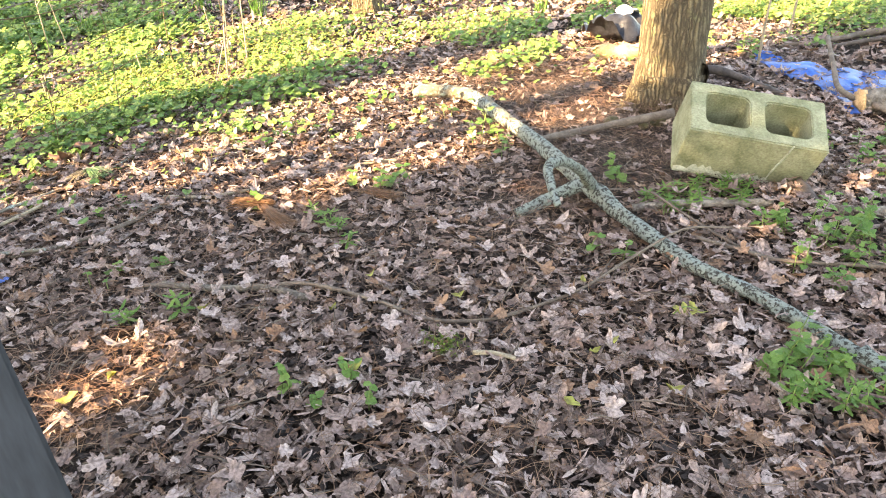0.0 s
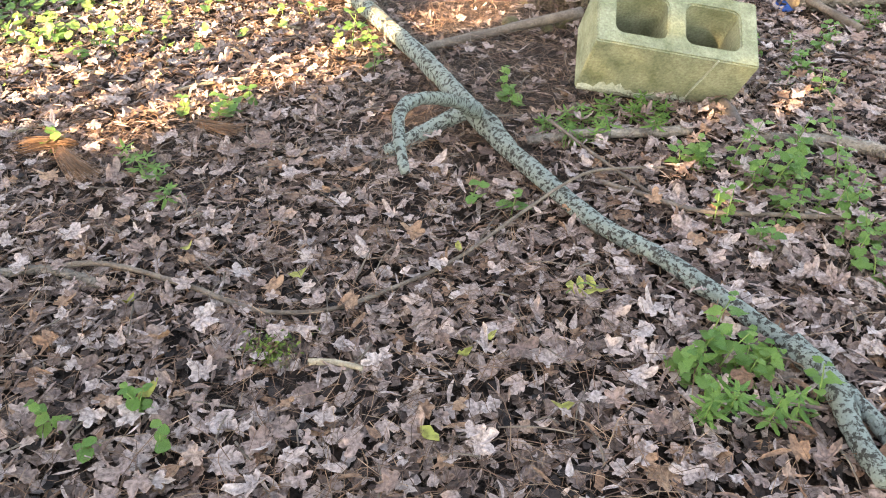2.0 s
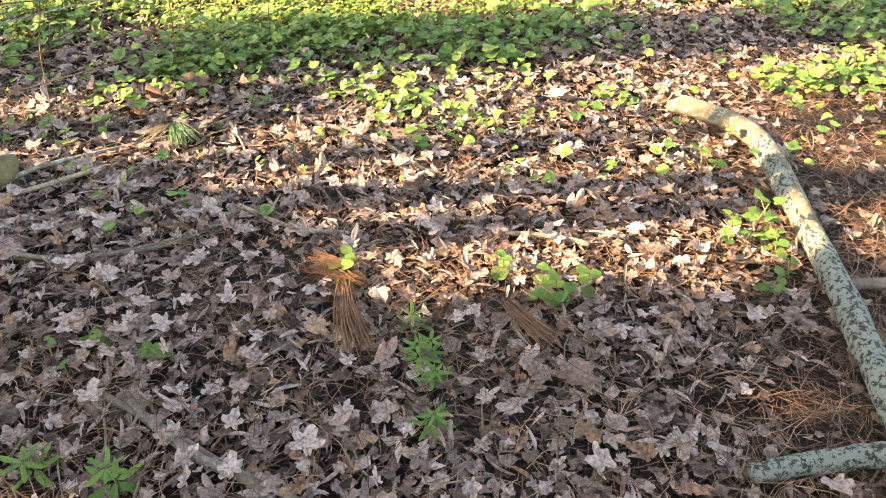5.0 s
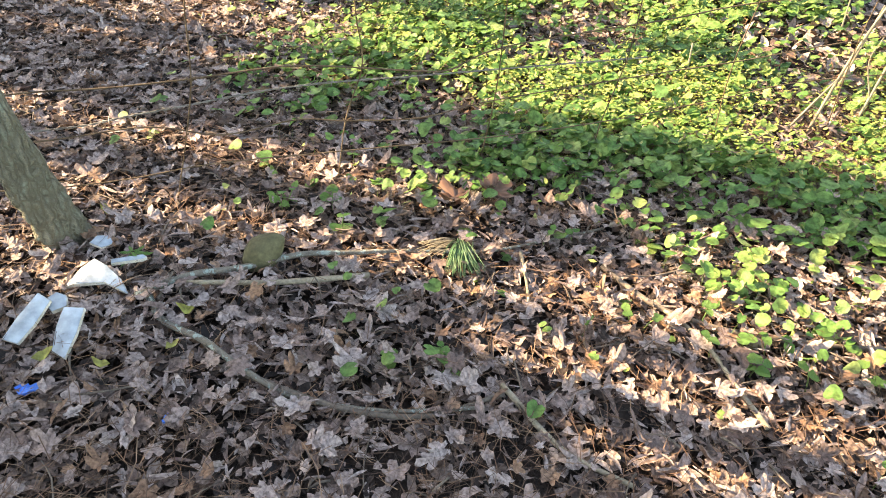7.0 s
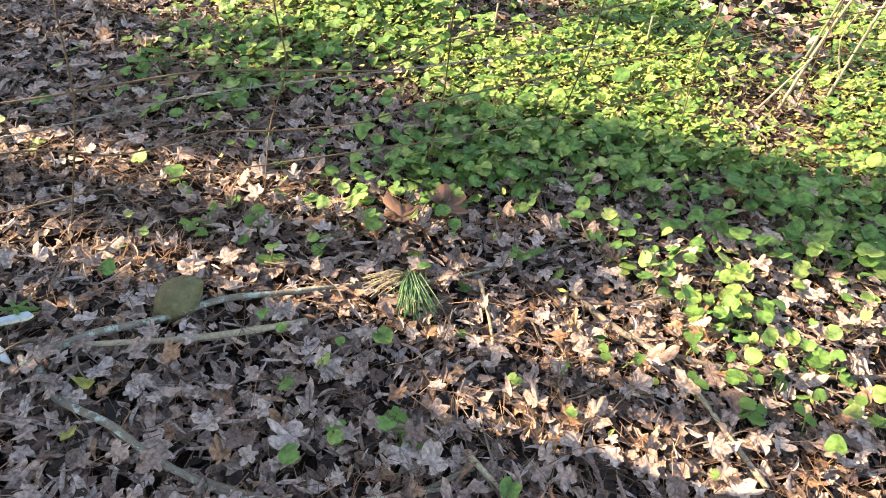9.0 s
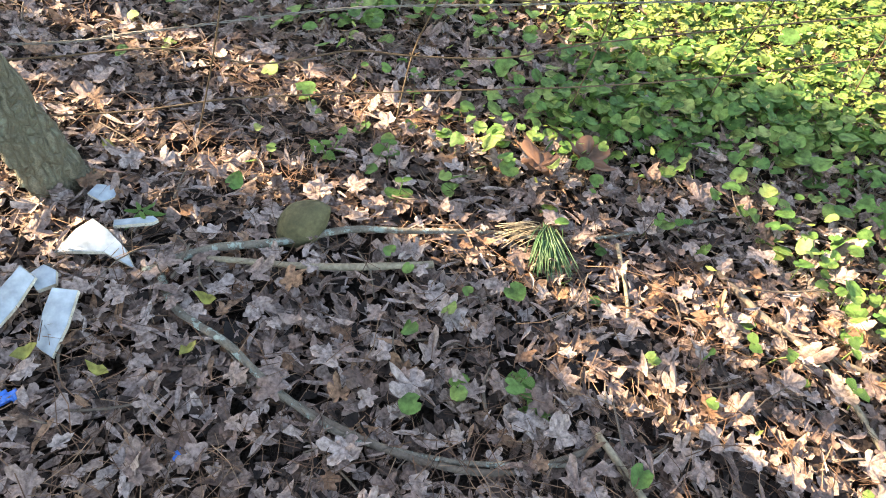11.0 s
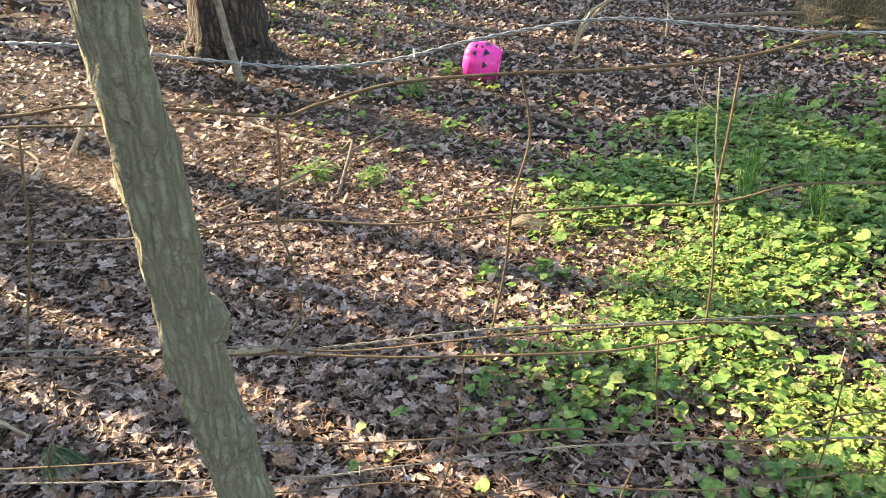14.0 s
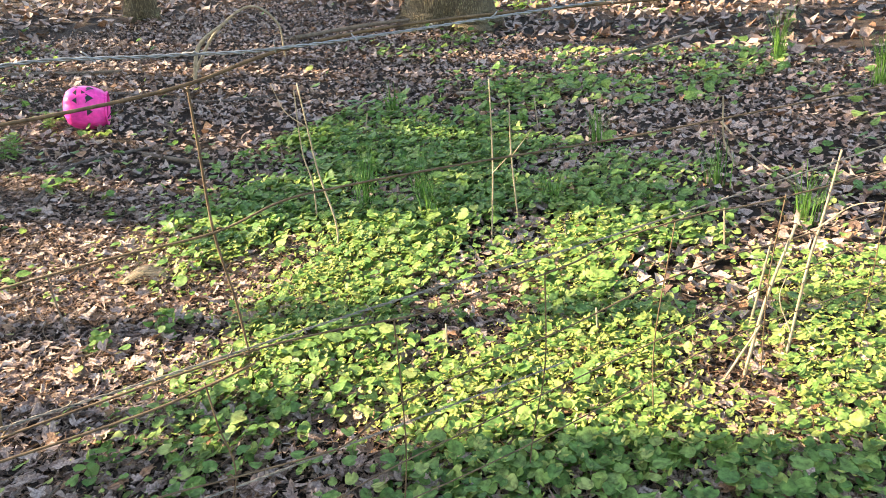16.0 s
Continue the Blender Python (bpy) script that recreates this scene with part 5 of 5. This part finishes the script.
# bundles of pine needles
def needle_bundle(name, label, at, n, length, spread_deg, turn, mat, seed, rise=0.0, droop=0.3, category="pine needles"):
    r = np.random.RandomState(seed)
    pieces = []
    for i in range(n):
        a = radians(turn + r.uniform(-1, 1) * spread_deg)
        ln = length * r.uniform(0.75, 1.1)
        e = rise * r.uniform(0.5, 1.2)
        x, y = 0.008 * r.randn(2)
        z = 0.012 + 0.012 * r.rand()
        pieces.append(tube([(x, y, z, 0.0009), (x + 0.5 * ln * math.cos(a), y + 0.5 * ln * math.sin(a), z + e * ln * 0.6 + 0.004, 0.0009), (x + ln * math.cos(a + 0.08), y + ln * math.sin(a + 0.08), max(0.004, z + e * ln * (0.9 - droop)), 0.0005)], 3, 3, 0, i))
    return thing(name, label, category, at, mesh_of(name, *joined(pieces), mat))


needle_bundle("pine_tuft", "fan of orange brown dead pine needles", (-0.525, 0.935, 0.018), 90, 0.17, 11, -62, M_FAN, 1)
needle_bundle("pine_tuft", "fan of orange brown dead pine needles", (-0.50, 0.955, 0.018), 55, 0.13, 16, 168, M_FAN, 2)
needle_bundle("pine_tuft", "bundle of dead pine needles by the seedlings", (-0.22, 1.0, 0.018), 50, 0.13, 12, -40, M_FAN, 3)
needle_bundle("pine_tuft", "fresh green pine needle tuft lying on the litter", (-1.15, 1.295, 0.03), 110, 0.09, 24, -50, M_TUFT, 4, 0.12, 0.9, "pine tuft")
needle_bundle("pine_tuft", "pale dry pine needle tuft", (-1.155, 1.29, 0.025), 30, 0.075, 22, -125, M_PALETWIG, 5, 0.15, 0.5, "pine tuft")
needle_bundle("pine_tuft", "dark green pine tuft beyond the fence", (-2.36, 0.4, 0.03), 70, 0.12, 26, 10, M_TUFT, 6, 0.2, 0.9, "pine tuft")
needle_bundle("pine_tuft", "dry pale needle tuft in the leaves", (-2.86, 2.02, 0.03), 60, 0.14, 25, 60, M_PALETWIG, 7, 0.3, 0.9, "pine tuft")

# ---------------------------------------------------------------- pink pumpkin pail
pail = thing("pumpkin_pail", "pink plastic pumpkin pail lying on its side", "pail")
PR = 0.128
prof = [(0.02, -0.92), (0.45, -0.93), (0.74, -0.8), (0.93, -0.52), (1.0, -0.12), (0.97, 0.28), (0.86, 0.6), (0.74, 0.78), (0.72, 0.86)]
seg = 64
pv = []
for rr_, zz in prof + [(0.68, 0.85), (0.70, 0.77), (0.82, 0.58), (0.93, 0.27), (0.955, -0.12), (0.89, -0.5), (0.7, -0.77), (0.02, -0.88)]:
    for i in range(seg):
        a = i / seg * 6.2832
        rib = 1 - 0.045 * abs(math.cos(a * 5)) ** 6 * min(1, rr_ * 1.5)
        pv.append((rr_ * PR * rib * math.cos(a), rr_ * PR * rib * math.sin(a), zz * PR))
nr_ = len(pv) // seg
pf = [(i * seg + j, i * seg + (j + 1) % seg, (i + 1) * seg + (j + 1) % seg, (i + 1) * seg + j) for i in range(nr_ - 1) for j in range(seg)]
part("body", mesh_of("body", pv, pf, M_PINK), pail)
rim = [(0.735 * PR * math.cos(a), 0.735 * PR * math.sin(a), 0.86 * PR, 0.006) for a in np.arange(0, 6.4, 0.2)]
part("rim", limb("rim", rim, M_PINK, 8, 2, 0, 1), pail, "rolled pink rim round the opening")


def patch(ang, zc, w, h, flip=1):
    """A black triangle in place of a cutout, following the pail's side."""
    v, f = [], []
    m = 8
    for i in range(m + 1):
        t = i / m
        for s in (-1, 0, 1):
            a, z = ang + s * w * (1 - t), zc + flip * h * t
            r = np.interp(z, [p[1] for p in prof[1:]], [p[0] for p in prof[1:]])
            r *= 1 - 0.045 * abs(math.cos(a * 5)) ** 6
            v.append(((r + 0.012) * PR * math.cos(a), (r + 0.012) * PR * math.sin(a), z * PR))
    for i in range(m):
        for j in range(2):
            f.append((i * 3 + j, i * 3 + j + 1, i * 3 + j + 4, i * 3 + j + 3))
    return mesh_of("cutout_patch", v, f, M_FACE)


# black triangles stand in for the dark of face cutouts; the body is whole
for a, z, w, h, fl in ((0.32, 0.05, 0.24, 0.34, 1), (-0.32, 0.05, 0.24, 0.34, 1), (0.0, -0.12, 0.12, 0.16, 1), (0.45, -0.3, 0.16, 0.2, -1), (0.0, -0.32, 0.2, 0.18, -1), (-0.45, -0.3, 0.16, 0.2, -1), (0.95, 0.1, 0.2, 0.25, 1)):
    part("cutout_patch", patch(a, z, w, h, fl), pail, "black triangle standing in for a cutout")
arc = [(0.74 * PR * math.cos(0.0) * math.cos(t), 0.74 * PR * math.sin(t) , 0.84 * PR + 0.06 * max(0, math.cos(t)), 0.0025) for t in np.linspace(-1.57, 1.57, 12)]
part("handle", limb("handle", arc, M_FACE, 6, 3, 0, 2), pail, "thin black carrying handle")
px, py = -4.72, 3.16
ax = Vector((0.62, 0.74, -0.15)).normalized()       # the way the opening faces
up = (Vector((0.35, -0.45, 0.85)) - ax * Vector((0.35, -0.45, 0.85)).dot(ax)).normalized()
side = ax.cross(up)
pail.matrix_basis = Matrix.Translation((px, py, gz(px, py) + PR * 0.98)) @ Matrix((up, side, ax)).transposed().to_4x4()


# ---------------------------------------------------------------- standing dead stalks
def stalk(pts, r, mat=M_PALETWIG, label="thin dry standing stalk among the herbs", forks=()):
    x0, y0 = pts[0][:2]
    g = gz(x0, y0)
    ob = thing("dead_stalk", label, "stalk", (x0, y0, g), None, "dead stalks beyond the fence")
    r = r * 0.7 if r < 0.011 else r
    q = [(p[0] - x0, p[1] - y0, max(p[2] - g, -0.02) if i else -0.02, r * (1 - 0.55 * i / len(pts))) for i, p in enumerate(pts)]
    part("stem", limb("stem", q, mat, 6, 6, 0.08, int(abs(x0) * 1000)), ob)
    for fk in forks:
        q2 = [(p[0] - x0, p[1] - y0, p[2] - g, r * 0.55 * (1 - 0.3 * i)) for i, p in enumerate(fk)]
        part("side_twig", limb("side_twig", q2, mat, 5, 5, 0.08, 3), ob)
    return ob


stalk([(-2.638, 2.779, 0), (-2.625, 2.772, 0.2), (-2.66, 2.772, 0.34), (-2.654, 2.766, 0.585)], 0.005)
stalk([(-2.389, 2.611, 0), (-2.37, 2.6, 0.14), (-2.42, 2.594, 0.334), (-2.442, 2.569, 0.657)], 0.006, forks=([(-2.43, 2.58, 0.5), (-2.5, 2.55, 0.56), (-2.53, 2.53, 0.66)],))
stalk([(-1.883, 3.143, 0), (-1.908, 3.132, 0.301), (-1.913, 3.13, 0.522)], 0.005, forks=([(-1.905, 3.13, 0.3), (-1.83, 3.14, 0.4)],))
stalk([(-1.91, 2.958, 0), (-1.899, 2.965, 0.317), (-1.903, 2.962, 0.627)], 0.005, forks=([(-1.9, 2.96, 0.28), (-1.83, 2.98, 0.36)],))
stalk([(-0.81, 2.553, 0), (-0.79, 2.554, 0.302), (-0.776, 2.555, 0.424), (-0.76, 2.556, 0.6)], 0.006, label="pale forked dry cane beyond the fence", forks=([(-0.785, 2.554, 0.4), (-0.72, 2.55, 0.47), (-0.66, 2.55, 0.49)], [(-0.80, 2.553, 0.1), (-0.84, 2.54, 0.2), (-0.83, 2.53, 0.28)]))
stalk([(-0.942, 2.38, 0), (-0.9, 2.388, 0.09), (-0.86, 2.395, 0.194)], 0.005, label="short leaning dry cane")
stalk([(-1.631, 2.183, 0), (-1.63, 2.184, 0.11)], 0.005, label="short broken dry stalk")
stalk([(-1.269, 2.415, 0), (-1.28, 2.411, 0.134)], 0.005, label="short broken dry stalk")
stalk([(-5.25, 4.367, 0.215), (-5.111, 4.535, 0.506), (-4.926, 4.741, 0.678), (-4.794, 4.877, 0.548), (-4.775, 4.896, 0.293)], 0.012, label="pale dead cane bent over in an arch")
stalk([(-2.381, 4.398, 0.0), (-2.409, 4.385, 0.241)], 0.006)
stalk([(-1.26, 4.235, 0.0), (-1.341, 4.221, 0.129), (-1.366, 4.216, 0.342)], 0.009)
stalk([(-2.738, 1.729, 0), (-2.745, 1.72, 0.1), (-2.747, 1.718, 0.225)], 0.005, M_TWIG)
stalk([(-0.927, 2.686, 0), (-0.91, 2.69, 0.15), (-0.896, 2.693, 0.302)], 0.006)
stalk([(-0.889, 2.426, 0), (-0.861, 2.433, 0.238), (-0.82, 2.442, 0.448)], 0.007)
stalk([(-3.264, 3.906, 0.0), (-3.239, 3.927, 0.186)], 0.006)
stalk([(-5.197, 1.728, 0.19), (-5.212, 1.669, 0.542), (-5.211, 1.62, 0.9)], 0.03, M_ROTTEN, "bleached dead sapling stem before the pine")
stalk([(-4.451, 0.678, 0.1), (-4.421, 0.957, 0.572), (-4.4, 1.05, 0.75)], 0.014, M_PALETWIG, "slanting pale dead stick")
stalk([(-5.041, 4.205, 0.19), (-4.987, 4.267, 0.459), (-4.834, 4.432, 0.616)], 0.016, M_PALETWIG, "slanting pale dead stick behind the pail")
stalk([(-1.1, 3.2, 0), (-1.12, 3.2, 0.18)], 0.005)
stalk([(1.9, 2.9, 0), (1.95, 2.9, 0.25), (1.93, 2.9, 0.4)], 0.006)
stalk([(2.2, 2.7, 0), (2.3, 2.72, 0.32)], 0.007)
stalk([(1.50, 1.97, 0), (1.505, 1.98, 0.2), (1.53, 2.0, 0.42), (1.54, 2.02, 0.6)], 0.009, label="pale dead stalk standing by the tarp")
stalk([(1.80, 2.30, 0), (1.815, 2.30, 0.3), (1.83, 2.31, 0.6)], 0.009, label="pale dead stalk standing by the tarp")


# ---------------------------------------------------------------- green plants in the litter
PL = {}
for k, (nm, lo_, wide) in enumerate((("round", 1.0, 0.85), ("nettle", 1.0, 0.62), ("narrow", 1.0, 0.22))):
    ms = []
    for j in range(3):
        r = np.random.RandomState(50 + 7 * k + j)
        an = np.array([0, 0.25, 0.6, 1.05, 1.6, 2.2, 2.75, math.pi, 3.53, 4.08, 4.68, 5.23, 5.68, 6.03])
        if nm == "nettle":
            an = np.concatenate([np.linspace(0, 2.75, 9), [math.pi], 6.2832 - np.linspace(2.75, 0.34, 8)])
            tooth = np.where(np.arange(18) % 2 == 0, 1.06, 0.93)
            ra = np.interp(np.minimum(an, 6.2832 - an), [0, 0.3, 0.7, 1.3, 2.0, 2.5, 2.9, math.pi], [1.08, 0.84, 0.72, 0.68, 0.74, 0.76, 0.6, 0.42]) * tooth * r.uniform(0.95, 1.05, 18)
        else:
            ra = 1 / np.sqrt((np.cos(an) / lo_) ** 2 + (np.sin(an) / wide) ** 2) * np.where(np.abs(an - math.pi) < 0.1, 0.7, 1.0) * r.uniform(0.9, 1.08, 14)
        v, f = fan_shape(an, ra, 0.3, r)
        v[:, 0] += 0.85
        ms.append(mesh_of("leaf", v, f, M_NETTLE))
    PL[nm] = ms


def plant(x, y, kind, stems, tall, size, label, seed, tiers=3, width=0.04, name="weed"):
    """Stems with pairs of leaves in tiers."""
    r = np.random.RandomState(seed)
    ob = thing(name, label, "plant", (x, y, gz(x, y)), None, "green weeds in the litter")
    for s in range(stems):
        sx, sy = (r.randn(2) * width) if stems > 1 else (0, 0)
        h = tall * r.uniform(0.6, 1.1)
        lx, ly = r.randn(2) * 0.2 * h
        part("stem", limb("stem", [(sx, sy, 0, 0.0016), (sx + lx * 0.4, sy + ly * 0.4, h * 0.55, 0.0014), (sx + lx, sy + ly, h, 0.0009)], M_STEM, 5, 3, 0.05, s), ob)
        for t in range(tiers):
            q = (t + 1) / tiers
            n = 2 if kind != "narrow" else 6
            a0 = r.uniform(0, 360)
            for k in range(n):
                sc = size * r.uniform(0.7, 1.1) * (1.0 if t < tiers - 1 else 0.7)
                m = pose(sx + lx * q, sy + ly * q, h * q, 0, 0, a0 + 360 * k / n) @ pose(0, 0, 0, r.uniform(-14, 14), r.uniform(-22, 25), 0) @ Matrix.Diagonal((sc, sc, sc, 1))
                part("leaf", PL[kind][r.randint(3)], ob, "", m)
    return ob


NET, CLV, SEED = "nettle-like green weeds with toothed leaves in the litter", "cleavers with whorls of narrow green leaves", "small round-leaved green seedling in the litter"
for k, (x, y, kind, st, tall, size, lab, ti) in enumerate((
        (0.925, 0.613, "nettle", 4, 0.10, 0.017, NET, 4), (0.968, 0.532, "nettle", 5, 0.11, 0.018, NET, 4), (1.065, 0.506, "nettle", 6, 0.13, 0.018, NET, 4), (0.881, 0.357, "nettle", 4, 0.09, 0.017, NET, 3),
        (1.0, 0.42, "nettle", 4, 0.10, 0.017, NET, 3), (1.13, 0.40, "nettle", 4, 0.10, 0.017, NET, 3), (1.041, 0.302, "nettle", 3, 0.09, 0.017, NET, 3), (1.2, 0.47, "nettle", 3, 0.10, 0.016, NET, 3), (1.106, 0.232, "nettle", 4, 0.08, 0.02, NET, 3), (1.25, 0.62, "nettle", 2, 0.1, 0.016, NET, 3),
        (0.66, 0.05, "nettle", 5, 0.10, 0.018, "clump of yellowish green weeds beside the fallen branch", 4), (0.72, 0.03, "nettle", 5, 0.09, 0.017, "clump of yellowish green weeds beside the fallen branch", 4), (0.62, 0.0, "narrow", 3, 0.08, 0.02, CLV, 3), (0.69, -0.03, "narrow", 4, 0.07, 0.02, CLV, 3),
        (0.565, 1.024, "nettle", 2, 0.09, 0.022, NET, 3), (0.58, 0.98, "round", 1, 0.06, 0.018, SEED, 2), (0.655, 0.784, "narrow", 5, 0.05, 0.022, CLV, 3), (0.72, 0.80, "narrow", 4, 0.06, 0.022, CLV, 3), (0.873, 0.852, "narrow", 4, 0.06, 0.022, CLV, 3), (0.9, 0.80, "narrow", 3, 0.06, 0.02, CLV, 3),
        (0.412, 0.529, "round", 2, 0.06, 0.02, SEED, 2), (0.242, 1.327, "nettle", 4, 0.11, 0.022, NET, 3), (0.328, 1.30, "nettle", 2, 0.08, 0.02, NET, 2), (-0.327, 0.805, "narrow", 5, 0.05, 0.024, "ferny green rosette in the litter", 2), (-0.311, 0.106, "round", 3, 0.08, 0.015, SEED, 3), (-0.28, 0.08, "round", 2, 0.06, 0.014, SEED, 2),
        (1.521, 1.081, "nettle", 3, 0.10, 0.02, NET, 3), (1.313, 1.015, "nettle", 2, 0.08, 0.018, NET, 3), (1.42, 0.98, "round", 3, 0.07, 0.016, SEED, 3), (1.38, 0.85, "nettle", 3, 0.09, 0.016, NET, 3), (2.26, 1.86, "narrow", 8, 0.24, 0.035, CLV, 6), (2.42, 1.95, "narrow", 8, 0.26, 0.035, CLV, 6), (1.55, 2.12, "nettle", 4, 0.10, 0.02, NET, 3), (1.88, 1.22, "nettle", 5, 0.10, 0.02, NET, 3), (1.74, 1.18, "nettle", 4, 0.08, 0.018, NET, 3),
        (-1.005, 1.02, "round", 3, 0.05, 0.015, SEED, 2), (-0.598, 0.989, "round", 2, 0.05, 0.02, SEED, 2), (-0.242, 1.09, "round", 2, 0.06, 0.02, SEED, 2), (-0.147, 1.103, "round", 3, 0.05, 0.022, SEED, 2), (-0.837, 0.645, "round", 2, 0.05, 0.018, SEED, 2), (-0.70, 0.40, "narrow", 2, 0.06, 0.03, "dark green leaf spike in the litter", 2), (-0.95, 0.62, "round", 2, 0.04, 0.014, SEED, 1),
        (-0.80, 1.42, "round", 2, 0.05, 0.016, SEED, 1), (-0.66, 1.47, "round", 2, 0.05, 0.02, SEED, 1), (-0.62, 1.49, "round", 2, 0.05, 0.02, SEED, 1), (-0.55, 1.55, "round", 3, 0.05, 0.018, SEED, 1), (-0.45, 1.6, "round", 2, 0.05, 0.018, SEED, 1), (-0.33, 1.66, "round", 2, 0.05, 0.018, SEED, 1), (0.03, 1.72, "round", 2, 0.06, 0.018, SEED, 1), (0.17, 1.62, "round", 2, 0.05, 0.02, SEED, 1),
        (-1.6, 1.14, "nettle", 3, 0.06, 0.018, "bright yellow green seedling in a patch of sun", 2), (-1.42, 1.22, "round", 2, 0.05, 0.016, SEED, 2), (-1.49, 1.36, "round", 2, 0.04, 0.015, SEED, 1), (-1.0, 1.48, "round", 2, 0.05, 0.016, SEED, 1), (-1.58, 0.79, "narrow", 1, 0.04, 0.03, "single broad green blade near the shards", 1), (-2.05, 1.42, "round", 3, 0.06, 0.02, SEED, 2),
        (-3.3, 1.85, "round", 3, 0.06, 0.025, SEED, 2), (-3.7, 1.55, "narrow", 5, 0.10, 0.03, CLV, 3), (-3.55, 1.75, "narrow", 4, 0.09, 0.03, CLV, 3), (-4.6, 2.6, "narrow", 5, 0.12, 0.035, CLV, 3), (-4.9, 3.0, "narrow", 4, 0.12, 0.03, CLV, 3), (-5.1, 2.4, "narrow", 3, 0.12, 0.03, CLV, 3), (-4.0, 2.5, "round", 3, 0.06, 0.03, SEED, 2), (-2.6, 1.75, "round", 4, 0.06, 0.024, SEED, 2), (-2.5, 1.95, "round", 5, 0.06, 0.026, SEED, 2))):
    plant(x, y, kind, st, tall, size, lab, 300 + k, ti)


# grass tufts in the herb patch
def grass(x, y, n, tall, seed):
    r = np.random.RandomState(seed)
    pieces = []
    for i in range(n):
        a, h = r.uniform(0, 6.283), tall * r.uniform(0.5, 1.1)
        sx, sy = 0.02 * r.randn(2)
        o = 0.45 * h * r.rand()
        w = 0.0028
        dx, dy = math.cos(a), math.sin(a)
        pts = [(sx, sy, 0.0), (sx + o * 0.3 * dx, sy + o * 0.3 * dy, h * 0.55), (sx + o * dx, sy + o * dy, h), (sx + o * 1.6 * dx, sy + o * 1.6 * dy, h * 0.92)]
        v = []
        for k, p in enumerate(pts):
            ww = w * (1 - k / 3.2)
            v += [(p[0] - dy * ww, p[1] + dx * ww, p[2]), (p[0] + dy * ww, p[1] - dx * ww, p[2])]
        f = [(2 * k, 2 * k + 1, 2 * k + 3) for k in range(3)] + [(2 * k, 2 * k + 3, 2 * k + 2) for k in range(3)]
        pieces.append((np.array(v), np.array(f)))
    thing("grass_tuft", "tuft of long green grass among the herbs", "grass", (x, y, gz(x, y)), mesh_of("grass_tuft", *joined(pieces), M_GRASS), "grass tufts in the herb patch")


for k, (x, y, n, t) in enumerate(((-2.55, 3.0, 40, 0.24), (-2.35, 3.15, 40, 0.26), (-2.2, 3.0, 30, 0.2), (-2.7, 3.2, 30, 0.22), (-1.85, 3.4, 30, 0.18), (-0.9, 3.6, 40, 0.22), (-1.3, 3.9, 30, 0.2), (-2.0, 4.3, 40, 0.25), (-3.4, 4.4, 30, 0.22), (-1.5, 6.6, 60, 0.4), (-0.8, 6.0, 60, 0.35), (0.8, 3.2, 40, 0.2), (2.2, 3.6, 50, 0.3), (2.7, 3.0, 50, 0.28), (-1.95, 1.75, 14, 0.08))):
    grass(x, y, n, t, 500 + k)
